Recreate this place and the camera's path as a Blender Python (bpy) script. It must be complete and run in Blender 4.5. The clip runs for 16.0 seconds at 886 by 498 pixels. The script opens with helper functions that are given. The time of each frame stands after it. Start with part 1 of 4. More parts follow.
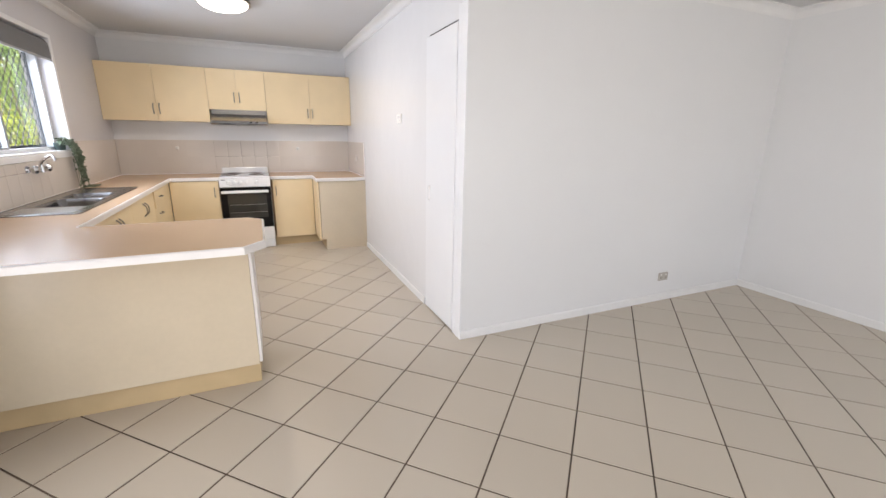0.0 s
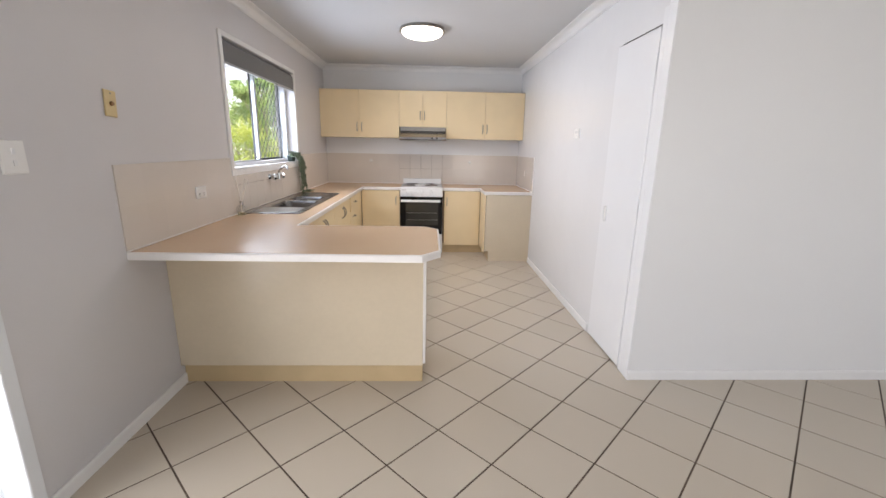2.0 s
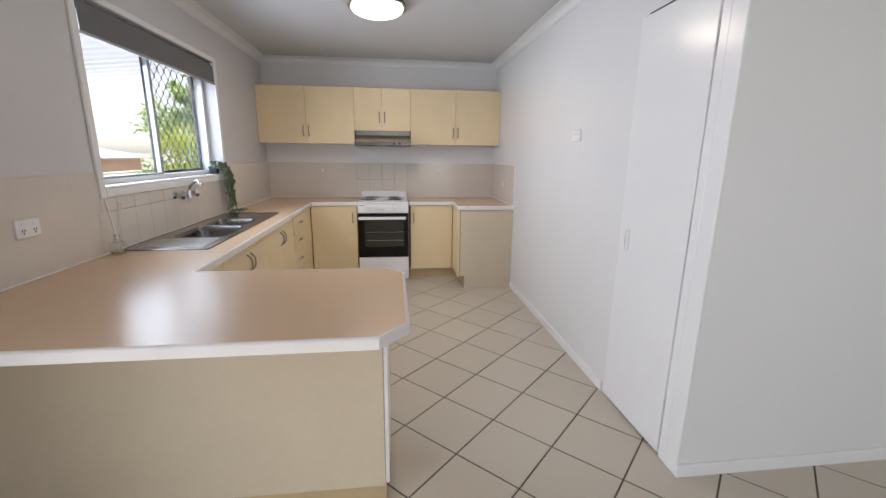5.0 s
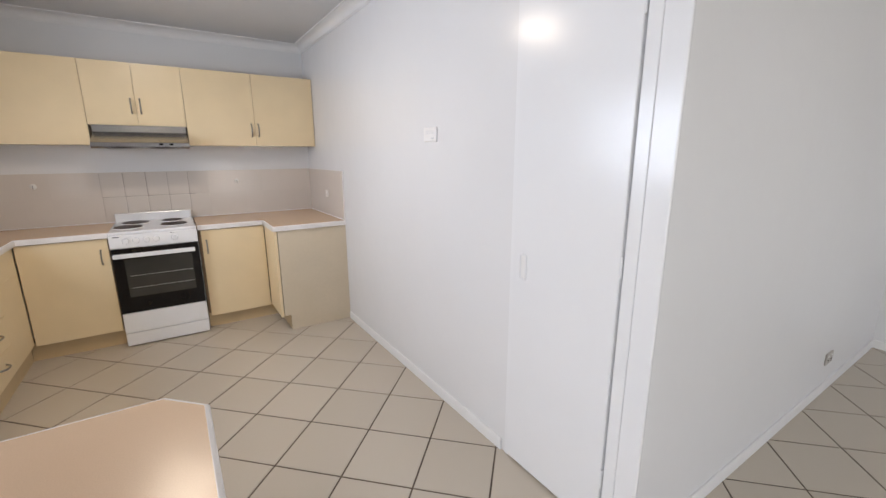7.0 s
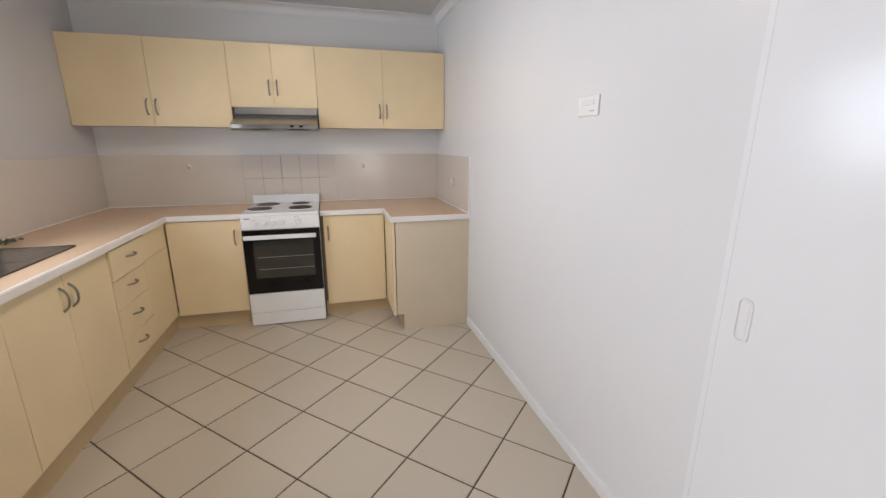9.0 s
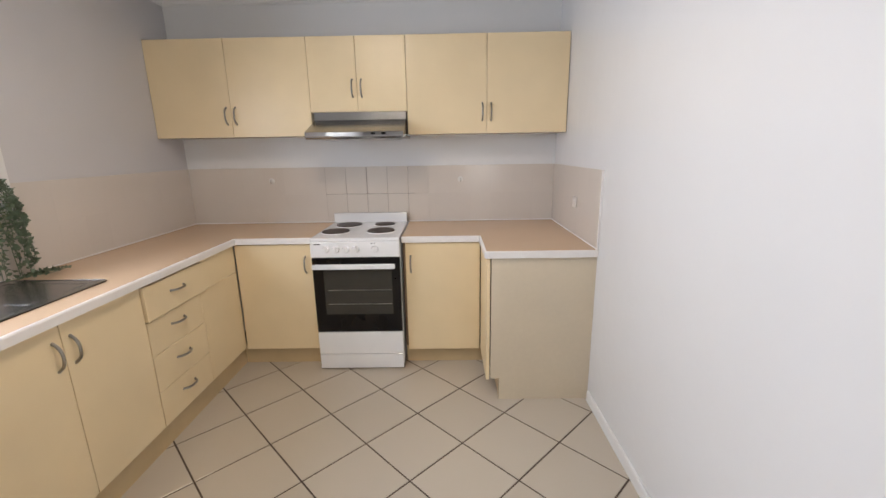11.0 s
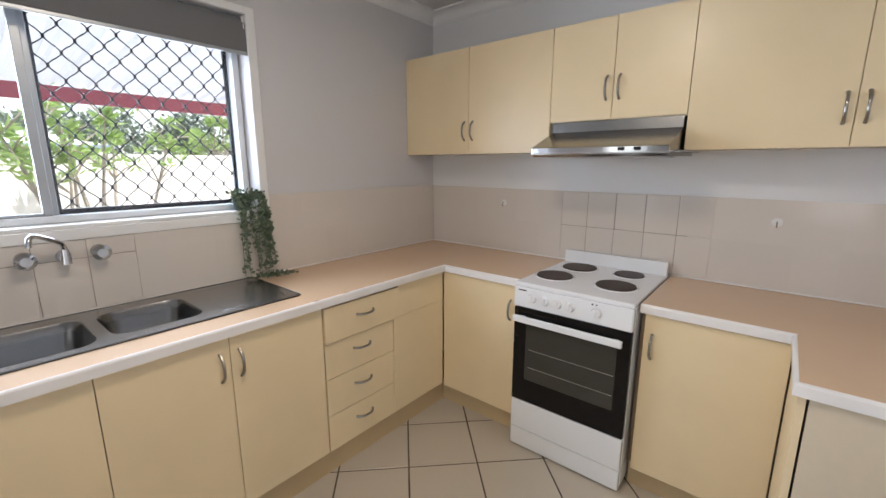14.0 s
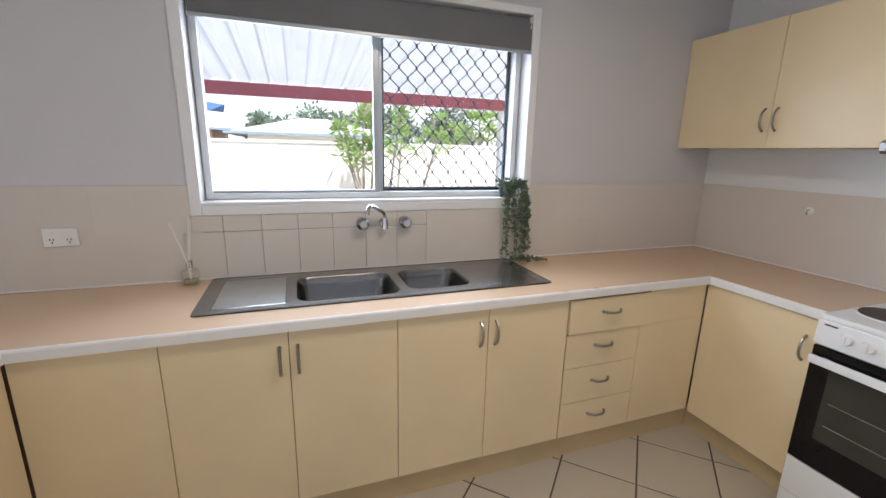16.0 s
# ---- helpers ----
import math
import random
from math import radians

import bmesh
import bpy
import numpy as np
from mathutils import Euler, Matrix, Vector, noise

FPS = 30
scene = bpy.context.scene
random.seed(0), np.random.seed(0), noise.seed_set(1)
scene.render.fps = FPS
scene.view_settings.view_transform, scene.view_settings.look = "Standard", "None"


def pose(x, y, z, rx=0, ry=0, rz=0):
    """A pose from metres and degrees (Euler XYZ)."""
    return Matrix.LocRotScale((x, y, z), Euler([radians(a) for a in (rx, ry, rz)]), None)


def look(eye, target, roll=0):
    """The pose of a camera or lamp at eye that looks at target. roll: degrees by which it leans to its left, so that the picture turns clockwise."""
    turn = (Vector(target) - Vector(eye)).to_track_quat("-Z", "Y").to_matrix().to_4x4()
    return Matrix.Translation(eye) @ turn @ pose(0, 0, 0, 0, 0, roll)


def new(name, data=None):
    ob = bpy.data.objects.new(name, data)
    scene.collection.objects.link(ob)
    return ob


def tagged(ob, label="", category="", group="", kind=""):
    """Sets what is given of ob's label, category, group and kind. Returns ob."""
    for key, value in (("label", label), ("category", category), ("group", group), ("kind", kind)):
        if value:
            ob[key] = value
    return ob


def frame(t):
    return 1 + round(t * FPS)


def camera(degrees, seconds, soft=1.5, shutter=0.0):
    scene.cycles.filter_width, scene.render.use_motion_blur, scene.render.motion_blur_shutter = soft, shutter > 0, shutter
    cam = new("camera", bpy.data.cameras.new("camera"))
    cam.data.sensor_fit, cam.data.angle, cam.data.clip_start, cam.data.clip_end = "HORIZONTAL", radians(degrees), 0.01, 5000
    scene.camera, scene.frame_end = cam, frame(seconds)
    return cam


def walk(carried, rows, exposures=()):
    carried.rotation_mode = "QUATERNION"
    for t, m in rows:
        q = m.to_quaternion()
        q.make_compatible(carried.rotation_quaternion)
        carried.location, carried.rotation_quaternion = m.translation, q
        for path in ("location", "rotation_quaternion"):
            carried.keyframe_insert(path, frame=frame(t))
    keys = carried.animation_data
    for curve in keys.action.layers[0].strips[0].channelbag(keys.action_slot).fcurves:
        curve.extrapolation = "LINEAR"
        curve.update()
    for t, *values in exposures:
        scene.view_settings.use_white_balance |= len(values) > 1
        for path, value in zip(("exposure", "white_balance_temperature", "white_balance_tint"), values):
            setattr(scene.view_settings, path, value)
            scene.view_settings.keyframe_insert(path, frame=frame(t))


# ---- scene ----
cam = camera(94.1, 16.0)
PATH = [
    (0, (1.546, -0.634, 1.418), (2.328, 1.129, 0.89), 0.9),
    (0.5, (1.537, -0.612, 1.418), (2.065, 1.243, 0.89), 0.9),
    (1, (1.508, -0.597, 1.417), (1.85, 1.305, 0.901), 1.0),
    (1.5, (1.456, -0.573, 1.425), (1.661, 1.353, 0.924), 1.3),
    (2, (1.478, -0.55, 1.431), (1.549, 1.39, 0.951), 1.1),
    (2.5, (1.43, -0.488, 1.436), (1.475, 1.457, 0.969), 0.7),
    (3, (1.411, -0.402, 1.426), (1.447, 1.545, 0.972), 0.6),
    (5.5, (1.509, 0.527, 1.428), (1.928, 2.433, 0.989), 0.6),
    (6, (1.508, 0.747, 1.418), (2.184, 2.58, 0.99), 0.5),
    (6.2, (1.576, 0.848, 1.444), (2.325, 2.652, 1.014), 0.5),
    (6.5, (1.574, 0.965, 1.433), (2.462, 2.704, 1.004), 0.2),
    (7, (1.532, 1.14, 1.459), (2.598, 2.772, 1.012), -0.2),
    (7.5, (1.524, 1.244, 1.444), (2.626, 2.847, 0.98), -0.2),
    (8, (1.613, 1.361, 1.422), (2.602, 3.032, 0.942), -0.1),
    (8.5, (1.737, 1.513, 1.441), (2.501, 3.294, 0.945), 0.3),
    (9, (1.76, 1.647, 1.425), (2.269, 3.515, 0.925), 0.1),
    (11.5, (2.018, 2.661, 1.44), (1.941, 4.609, 0.994), -1.4),
    (12, (2.046, 2.861, 1.404), (1.897, 4.817, 1.014), -1.8),
    (12.5, (2.073, 3.015, 1.455), (1.725, 4.941, 1.044), -1.4),
    (13, (2.104, 3.162, 1.455), (1.492, 5.03, 1.086), -0.2),
    (13.5, (2.117, 3.228, 1.476), (1.172, 4.947, 1.084), -0.1),
    (14, (2.081, 3.197, 1.473), (0.833, 4.708, 1.073), 0.1),
    (14.5, (2.045, 3.151, 1.477), (0.555, 4.42, 1.067), 0.5),
    (15, (2.037, 3.104, 1.475), (0.363, 4.114, 1.054), 0.7),
    (15.3, (2.027, 3.074, 1.475), (0.285, 3.959, 1.045), 1.0),
    (15.5, (2.024, 3.067, 1.491), (0.251, 3.873, 1.039), 1.3),
    (16, (2.028, 3.059, 1.482), (0.193, 3.712, 1.025), 1.3),
]
walk(cam, [(t, look(eye, target, roll)) for t, eye, target, roll in PATH],
     exposures=[(0, 1.36, 6800, 16), (1.5, 1.22, 6750, 16), (3, 1.08, 6750, 16), (5.5, 0.80, 6600, 14), (7, 1.0, 6700, 15), (9, 0.95, 6800, 15), (12.5, 1.18, 6650, 14), (14.2, 0.95, 6500, 13), (16, 0.9, 6400, 13)])

# ---- plan (metres) ----
XR, YB, YK, XE, YS = 2.772, 5.6, 1.793, 5.905, -3.2      # kitchen width, back wall, facing wall, far east wall, south wall
CEIL, BENCH = 2.505, 0.90
WY0, WY1, WZ0, WZ1 = 2.666, 4.236, 1.235, 2.165          # kitchen window opening
SY0, SY1, SZ1 = -1.35, 0.77, 2.1                         # glass sliding door opening in the west wall

# ---- world, sun, lamps ----
world = bpy.data.worlds.new("sky")
scene.world = world
world.use_nodes = True
wn = world.node_tree.nodes
sky = wn.new("ShaderNodeTexSky")
sky.sky_type, sky.sun_disc, sky.sun_elevation, sky.sun_rotation = "NISHITA", False, radians(64), radians(60)
sky.dust_density = 1.0
haze = wn.new("ShaderNodeHueSaturation")                  # a bright, hazy sky
haze.inputs["Saturation"].default_value, haze.inputs["Value"].default_value = 0.45, 1.15
world.node_tree.links.new(sky.outputs[0], haze.inputs["Color"]), world.node_tree.links.new(haze.outputs[0], wn["Background"].inputs[0])
wn["Background"].inputs[1].default_value = 0.15
sun = new("sun", bpy.data.lights.new("sun", "SUN"))
sun.data.energy, sun.data.angle, sun.data.color = 5.0, radians(0.5), (1.0, 0.96, 0.9)
sun.matrix_basis = look((0, 0, 0), (-math.sin(radians(60)) * math.cos(radians(64)), -math.cos(radians(60)) * math.cos(radians(64)), -math.sin(radians(64))))


def area(name, m, w, h, watts, color, spread=180):
    """An area lamp that stands in for the sky's light in an opening."""
    ob = new(name, bpy.data.lights.new(name, "AREA"))
    ob.data.shape, ob.data.size, ob.data.size_y, ob.data.energy, ob.data.color = "RECTANGLE", w, h, watts, color
    ob.data.spread = radians(spread)
    ob.matrix_basis = m
    return ob


area("sky_window", look((-0.172, 3.45, 1.63), (3, 3.45, 1.35)), 1.46, 0.7, 16, (0.69, 0.82, 1.0), 145)
area("sky_sliding_door", look((-0.16, -0.3, 1.1), (3, -0.3, 1.1)), 2.0, 2.0, 24, (0.91, 0.955, 1.0), 160)
# Fill light from an assumed, unseen south window.
area("sky_assumed_window", look((4.1, YS - 0.12, 1.3), (4.1, 2, 1.3)), 3.2, 1.9, 15, (0.91, 0.955, 1.0), 150)


# ---- materials ----
def mat(name, color, rough=0.5, metal=0.0, vary=0.06, scale=6.0, bump=0.0, bscale=60.0, grain=0.0, coat=0.0, island=0.0, emit=0.0, trans=0.0, speckle=0.0, detail=4, rvar=0.02):
    """A principled material with large and small colour variation, roughness variation and fine relief."""
    m = bpy.data.materials.new(name)
    m.use_nodes = True
    n, l = m.node_tree.nodes, m.node_tree.links
    p = n["Principled BSDF"]
    tc = n.new("ShaderNodeTexCoord")
    big = n.new("ShaderNodeTexNoise")
    big.inputs["Scale"].default_value, big.inputs["Detail"].default_value = scale, detail
    l.new(tc.outputs["Object"], big.inputs["Vector"])
    ramp = n.new("ShaderNodeMapRange")
    ramp.inputs["From Min"].default_value, ramp.inputs["From Max"].default_value = 0.3, 0.7
    ramp.inputs["To Min"].default_value, ramp.inputs["To Max"].default_value = 1 - vary, 1 + vary
    l.new(big.outputs["Fac"], ramp.inputs["Value"])
    value = ramp.outputs[0]
    fine = n.new("ShaderNodeTexNoise")
    fine.inputs["Scale"].default_value, fine.inputs["Detail"].default_value = bscale, 3
    l.new(tc.outputs["Object"], fine.inputs["Vector"])
    if grain or speckle:
        g = n.new("ShaderNodeMapRange")
        a = grain or speckle
        g.inputs["From Min"].default_value, g.inputs["From Max"].default_value = 0.35, 0.65
        g.inputs["To Min"].default_value, g.inputs["To Max"].default_value = 1 - a, 1 + a
        l.new(fine.outputs["Fac"], g.inputs["Value"])
        mul = n.new("ShaderNodeMath")
        mul.operation = "MULTIPLY"
        l.new(value, mul.inputs[0]), l.new(g.outputs[0], mul.inputs[1])
        value = mul.outputs[0]
    if island:
        info = n.new("ShaderNodeObjectInfo")
        g = n.new("ShaderNodeMapRange")
        g.inputs["To Min"].default_value, g.inputs["To Max"].default_value = 1 - island, 1 + island
        l.new(info.outputs["Random"], g.inputs["Value"])
        mul = n.new("ShaderNodeMath")
        mul.operation = "MULTIPLY"
        l.new(value, mul.inputs[0]), l.new(g.outputs[0], mul.inputs[1])
        value = mul.outputs[0]
    hsv = n.new("ShaderNodeHueSaturation")
    hsv.inputs["Color"].default_value = (*color, 1)
    l.new(value, hsv.inputs["Value"])
    l.new(hsv.outputs[0], p.inputs["Base Color"])
    rr = n.new("ShaderNodeMapRange")
    rr.inputs["To Min"].default_value, rr.inputs["To Max"].default_value = max(rough - rvar, 0.02), min(rough + rvar, 1)
    l.new(big.outputs["Fac"], rr.inputs["Value"]), l.new(rr.outputs[0], p.inputs["Roughness"])
    p.inputs["Metallic"].default_value, p.inputs["Coat Weight"].default_value = metal, coat
    p.inputs["Transmission Weight"].default_value = trans
    if emit:
        p.inputs["Emission Color"].default_value, p.inputs["Emission Strength"].default_value = (*color, 1), emit
    if bump:
        b = n.new("ShaderNodeBump")
        b.inputs["Strength"].default_value, b.inputs["Distance"].default_value = 1.0, bump
        l.new(fine.outputs["Fac"], b.inputs["Height"]), l.new(b.outputs[0], p.inputs["Normal"])
    return m


WALL = mat("wall_paint", (0.72, 0.72, 0.72), 0.33, vary=0.012, scale=1.5, bump=0.0018, bscale=7)
SATIN = mat("satin_wall_paint", (0.73, 0.73, 0.73), 0.24, vary=0.012, scale=1.5, bump=0.003, bscale=4)
# West wall colour is darkened for the shade on the window side.
WALL_WARM_SHADED = mat("wall_paint_warm_shaded", (0.595, 0.58, 0.585), 0.5, vary=0.015, scale=1.5, bump=0.0006, bscale=90)
# Near-white ceiling greyed in colour to imitate how dimly it is lit.
CEILING_DIMMED = mat("ceiling_paint_dimmed", (0.60, 0.60, 0.60), 0.85, vary=0.012, scale=2, bump=0.0004)
GLOSS = mat("gloss_white_paint", (0.78, 0.785, 0.79), 0.22, vary=0.012, scale=3, bump=0.001, bscale=5)
TRIM = mat("white_trim_paint", (0.76, 0.755, 0.745), 0.35, vary=0.02, bump=0.0002)
CREAM = mat("cream_laminate", (0.79, 0.635, 0.40), 0.30, vary=0.045, scale=2.5, bump=0.0007, bscale=4, grain=0.0)
CREAM_PALE = mat("pale_cream_laminate", (0.645, 0.55, 0.41), 0.17, vary=0.04, scale=2.2, bump=0.0002, bscale=40, grain=0.01)
KICK = mat("tan_kickboard_laminate", (0.56, 0.42, 0.24), 0.5, vary=0.06, scale=5)
INSIDE = mat("dark_board_edge", (0.20, 0.135, 0.08), 0.8)
BENCHTOP = mat("pinkish_beige_laminate", (0.67, 0.472, 0.312), 0.25, vary=0.02, scale=3, speckle=0.03, bump=0.00012, bscale=400, rvar=0.0)
EDGE = mat("white_bench_edging", (0.80, 0.77, 0.74), 0.3, vary=0.03, scale=8)
FLOOR_TILE = mat("beige_floor_tile", (0.535, 0.473, 0.387), 0.26, vary=0.0, scale=3.0, bump=0.0001, bscale=160, island=0.03, rvar=0.0)
GROUT = mat("brown_grout", (0.10, 0.072, 0.052), 0.9, vary=0.4, scale=2.5, bump=0.001, bscale=200)
WALL_TILE = mat("taupe_wall_tile", (0.64, 0.58, 0.52), 0.11, vary=0.015, scale=4, bump=0.0002, bscale=20, island=0.012)
WALL_GROUT = mat("pale_wall_grout", (0.62, 0.56, 0.50), 0.8, vary=0.05)
DARK_GROUT = mat("stained_wall_grout", (0.31, 0.26, 0.22), 0.8, vary=0.2, scale=20)
STEEL = mat("brushed_stainless_steel", (0.34, 0.335, 0.33), 0.26, metal=1.0, vary=0.06, scale=4, bump=0.0002, bscale=250)
# Same sink steel, darkened in colour for the shade inside the bowls.
BOWL_SHADED = mat("pressed_bowl_steel_shaded", (0.19, 0.187, 0.185), 0.24, metal=1.0, vary=0.05)
HOOD = mat("polished_hood_steel", (0.35, 0.345, 0.34), 0.2, metal=1.0, vary=0.05, scale=3, bump=0.0002, bscale=250)
NICKEL = mat("satin_nickel", (0.33, 0.31, 0.28), 0.32, metal=1.0)
CHROME = mat("chrome", (0.55, 0.55, 0.56), 0.09, metal=1.0)
WHITE = mat("white_enamel", (0.80, 0.80, 0.80), 0.18, vary=0.015, coat=0.3)
PLASTIC = mat("white_plastic", (0.78, 0.77, 0.75), 0.35, vary=0.02)
YELLOWED = mat("yellowed_plastic", (0.62, 0.48, 0.25), 0.4, vary=0.04)
BLACK = mat("black_enamel", (0.008, 0.007, 0.007), 0.15, vary=0.1)
BLACK.node_tree.nodes["Principled BSDF"].inputs["Specular IOR Level"].default_value = 0.25
BLACK_GLASS = mat("smoked_oven_glass", (0.042, 0.040, 0.034), 0.06, vary=0.1)
HOTPLATE = mat("brown_black_hotplate_iron", (0.05, 0.032, 0.026), 0.5, metal=0.3, vary=0.2, scale=30, bump=0.0003)
RACK = mat("chromed_rack_wire", (0.5, 0.5, 0.48), 0.3, metal=0.9)
BLIND = mat("grey_blind_fabric", (0.15, 0.15, 0.152), 0.85, vary=0.03, bump=0.0004, bscale=500)
ALU = mat("white_powdercoated_aluminium", (0.72, 0.74, 0.76), 0.35, vary=0.02)
GREY_ALU = mat("grey_aluminium", (0.40, 0.42, 0.44), 0.35, metal=0.5)
SCREEN = mat("black_security_grille", (0.02, 0.023, 0.03), 0.5, vary=0.1)
LEAF = mat("trailing_plant_leaf", (0.11, 0.15, 0.09), 0.5, vary=0.25, scale=25)
POT = mat("dark_green_pot", (0.03, 0.05, 0.045), 0.4)
REED = mat("white_reed", (0.78, 0.74, 0.68), 0.6)
OIL = mat("pale_diffuser_oil", (0.75, 0.66, 0.42), 0.05, trans=0.9)
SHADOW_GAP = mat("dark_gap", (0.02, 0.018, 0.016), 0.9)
PATIO = mat("concrete_paving", (0.52, 0.50, 0.46), 0.85, vary=0.1, scale=1.5, bump=0.002)
FENCE = mat("white_rendered_fence", (0.82, 0.80, 0.76), 0.8, vary=0.04, scale=1.2, bump=0.001)
MAROON = mat("maroon_painted_beam", (0.38, 0.08, 0.11), 0.4, vary=0.05)
ROOFM = mat("pale_metal_roof", (0.62, 0.64, 0.66), 0.5, vary=0.06)
GUTTER = mat("blue_gutter", (0.25, 0.34, 0.45), 0.4)
BRICK = mat("tan_brick_wall", (0.46, 0.30, 0.22), 0.85, vary=0.15, scale=4)
BLUE = mat("blue_shade_cloth", (0.03, 0.10, 0.32), 0.7)
BARK = mat("grey_bark", (0.34, 0.30, 0.25), 0.9, vary=0.25, scale=15, bump=0.004, bscale=30)
TREE_LEAF = mat("green_foliage", (0.20, 0.32, 0.10), 0.5, vary=0.4, scale=3)
tn, tl_ = TREE_LEAF.node_tree.nodes, TREE_LEAF.node_tree.links
lt, lm = tn.new("ShaderNodeBsdfTranslucent"), tn.new("ShaderNodeMixShader")
lt.inputs[0].default_value, lm.inputs[0].default_value = (0.45, 0.60, 0.22, 1), 0.55
tl_.new(tn["Principled BSDF"].outputs[0], lm.inputs[1]), tl_.new(lt.outputs[0], lm.inputs[2]), tl_.new(lm.outputs[0], tn["Material Output"].inputs[0])
YELLOW_LEAF = TREE_LEAF.copy()
YELLOW_LEAF.name = "yellow_green_foliage"
for nd in YELLOW_LEAF.node_tree.nodes:
    if nd.bl_idname == "ShaderNodeHueSaturation":
        nd.inputs["Color"].default_value = (0.34, 0.42, 0.07, 1)
    if nd.bl_idname == "ShaderNodeBsdfTranslucent":
        nd.inputs[0].default_value = (0.60, 0.66, 0.16, 1)
# Far foliage colour is paled and greyed to imitate haze over distance.
TREE_FAR = mat("hazed_foliage", (0.15, 0.20, 0.15), 0.6, vary=0.4, scale=1.5)
GRASS = mat("dry_ground", (0.34, 0.32, 0.26), 0.9, vary=0.3, scale=2, bump=0.01)
GLOBE = mat("glowing_lamp_glass", (1.0, 0.93, 0.84), 0.3, vary=0.0, emit=4.0)


def glass_material(name):
    """Clear pane: see-through with a glossy reflection that grows at grazing angles."""
    m = bpy.data.materials.new(name)
    m.use_nodes = True
    n, l = m.node_tree.nodes, m.node_tree.links
    n.remove(n["Principled BSDF"])
    clear, gloss, mix, f = n.new("ShaderNodeBsdfTransparent"), n.new("ShaderNodeBsdfGlossy"), n.new("ShaderNodeMixShader"), n.new("ShaderNodeMath")
    lw, add = n.new("ShaderNodeLayerWeight"), n.new("ShaderNodeMath")
    f.operation, add.operation = "POWER", "MULTIPLY_ADD"
    f.inputs[1].default_value, add.inputs[1].default_value, add.inputs[2].default_value = 5, 0.6, 0.03
    l.new(lw.outputs["Facing"], f.inputs[0]), l.new(f.outputs[0], add.inputs[0])
    clear.inputs[0].default_value = (0.95, 0.96, 0.96, 1)
    gloss.inputs["Roughness"].default_value = 0.01
    l.new(add.outputs[0], mix.inputs[0]), l.new(clear.outputs[0], mix.inputs[1]), l.new(gloss.outputs[0], mix.inputs[2])
    l.new(mix.outputs[0], n["Material Output"].inputs[0])
    return m


def sheet_material(name):
    """Translucent roofing sheet that lets a part of the daylight through."""
    m = bpy.data.materials.new(name)
    m.use_nodes = True
    n, l = m.node_tree.nodes, m.node_tree.links
    p = n["Principled BSDF"]
    p.inputs["Base Color"].default_value, p.inputs["Roughness"].default_value = (0.80, 0.82, 0.84, 1), 0.4
    t, mix = n.new("ShaderNodeBsdfTranslucent"), n.new("ShaderNodeMixShader")
    t.inputs[0].default_value = (0.34, 0.37, 0.43, 1)
    tc, ns = n.new("ShaderNodeTexCoord"), n.new("ShaderNodeTexNoise")
    mp, r = n.new("ShaderNodeMapping"), n.new("ShaderNodeMapRange")
    mp.inputs["Scale"].default_value = (0.8, 5, 1)
    ns.inputs["Scale"].default_value, ns.inputs["Detail"].default_value = 1.5, 5
    r.inputs["To Min"].default_value, r.inputs["To Max"].default_value = 0.35, 0.85
    l.new(tc.outputs["Object"], mp.inputs[0]), l.new(mp.outputs[0], ns.inputs["Vector"]), l.new(ns.outputs["Fac"], r.inputs[0])
    l.new(r.outputs[0], mix.inputs[0])
    l.new(p.outputs[0], mix.inputs[1]), l.new(t.outputs[0], mix.inputs[2]), l.new(mix.outputs[0], n["Material Output"].inputs[0])
    return m


GLASS, SHEET = glass_material("window_glass"), sheet_material("translucent_roof_sheet")

# ---- builders ----
ORG = {}


def thing(name, at, label, category, group="", kind=""):
    """A top-level Empty at the thing's base; its parts are given in world metres."""
    e = new(name)
    e.location = at
    e.empty_display_size = 0.1
    ORG[e.name] = Vector(at)
    return tagged(e, label, category, group, kind)


def part(name, bm, material, parent=None, label="", smooth=False, **tags):
    """Links a bmesh (in world metres) as one mesh object under parent."""
    origin = ORG.get(parent.name, Vector()) if parent else Vector()
    if origin.length:
        bmesh.ops.translate(bm, verts=bm.verts, vec=-origin)
    me = bpy.data.meshes.new(name)
    bmesh.ops.recalc_face_normals(bm, faces=bm.faces)
    for f in bm.faces:
        f.smooth = smooth
    bm.to_mesh(me)
    bm.free()
    for m in material if isinstance(material, (list, tuple)) else (material,):
        me.materials.append(m)
    ob = new(name, me)
    if parent:
        ob.parent = parent
        ORG[ob.name] = origin
    if smooth:
        me.set_sharp_from_angle(angle=radians(40))
    return tagged(ob, label, **tags)


def box(x0, x1, y0, y1, z0, z1, bevel=0.0, bm=None, seg=1):
    out = bm or bmesh.new()
    r = bmesh.ops.create_cube(out, size=1)
    for v in r["verts"]:
        v.co = ((x0 + x1) / 2 + v.co.x * (x1 - x0), (y0 + y1) / 2 + v.co.y * (y1 - y0), (z0 + z1) / 2 + v.co.z * (z1 - z0))
    if bevel:
        edges = list({e for v in r["verts"] for e in v.link_edges})
        bmesh.ops.bevel(out, geom=edges, offset=bevel, segments=seg, affect="EDGES", profile=0.5)
    return out


def cyl(p0, p1, r0, r1=None, n=24, bm=None, caps=True):
    """A tapered round bar from p0 to p1."""
    out = bm or bmesh.new()
    p0, p1 = Vector(p0), Vector(p1)
    q = (p1 - p0).to_track_quat("Z", "Y").to_matrix().to_4x4()
    bmesh.ops.create_cone(out, cap_ends=caps, segments=n, radius1=r0, radius2=r0 if r1 is None else r1, depth=(p1 - p0).length,
                          matrix=Matrix.Translation((p0 + p1) / 2) @ q)
    return out


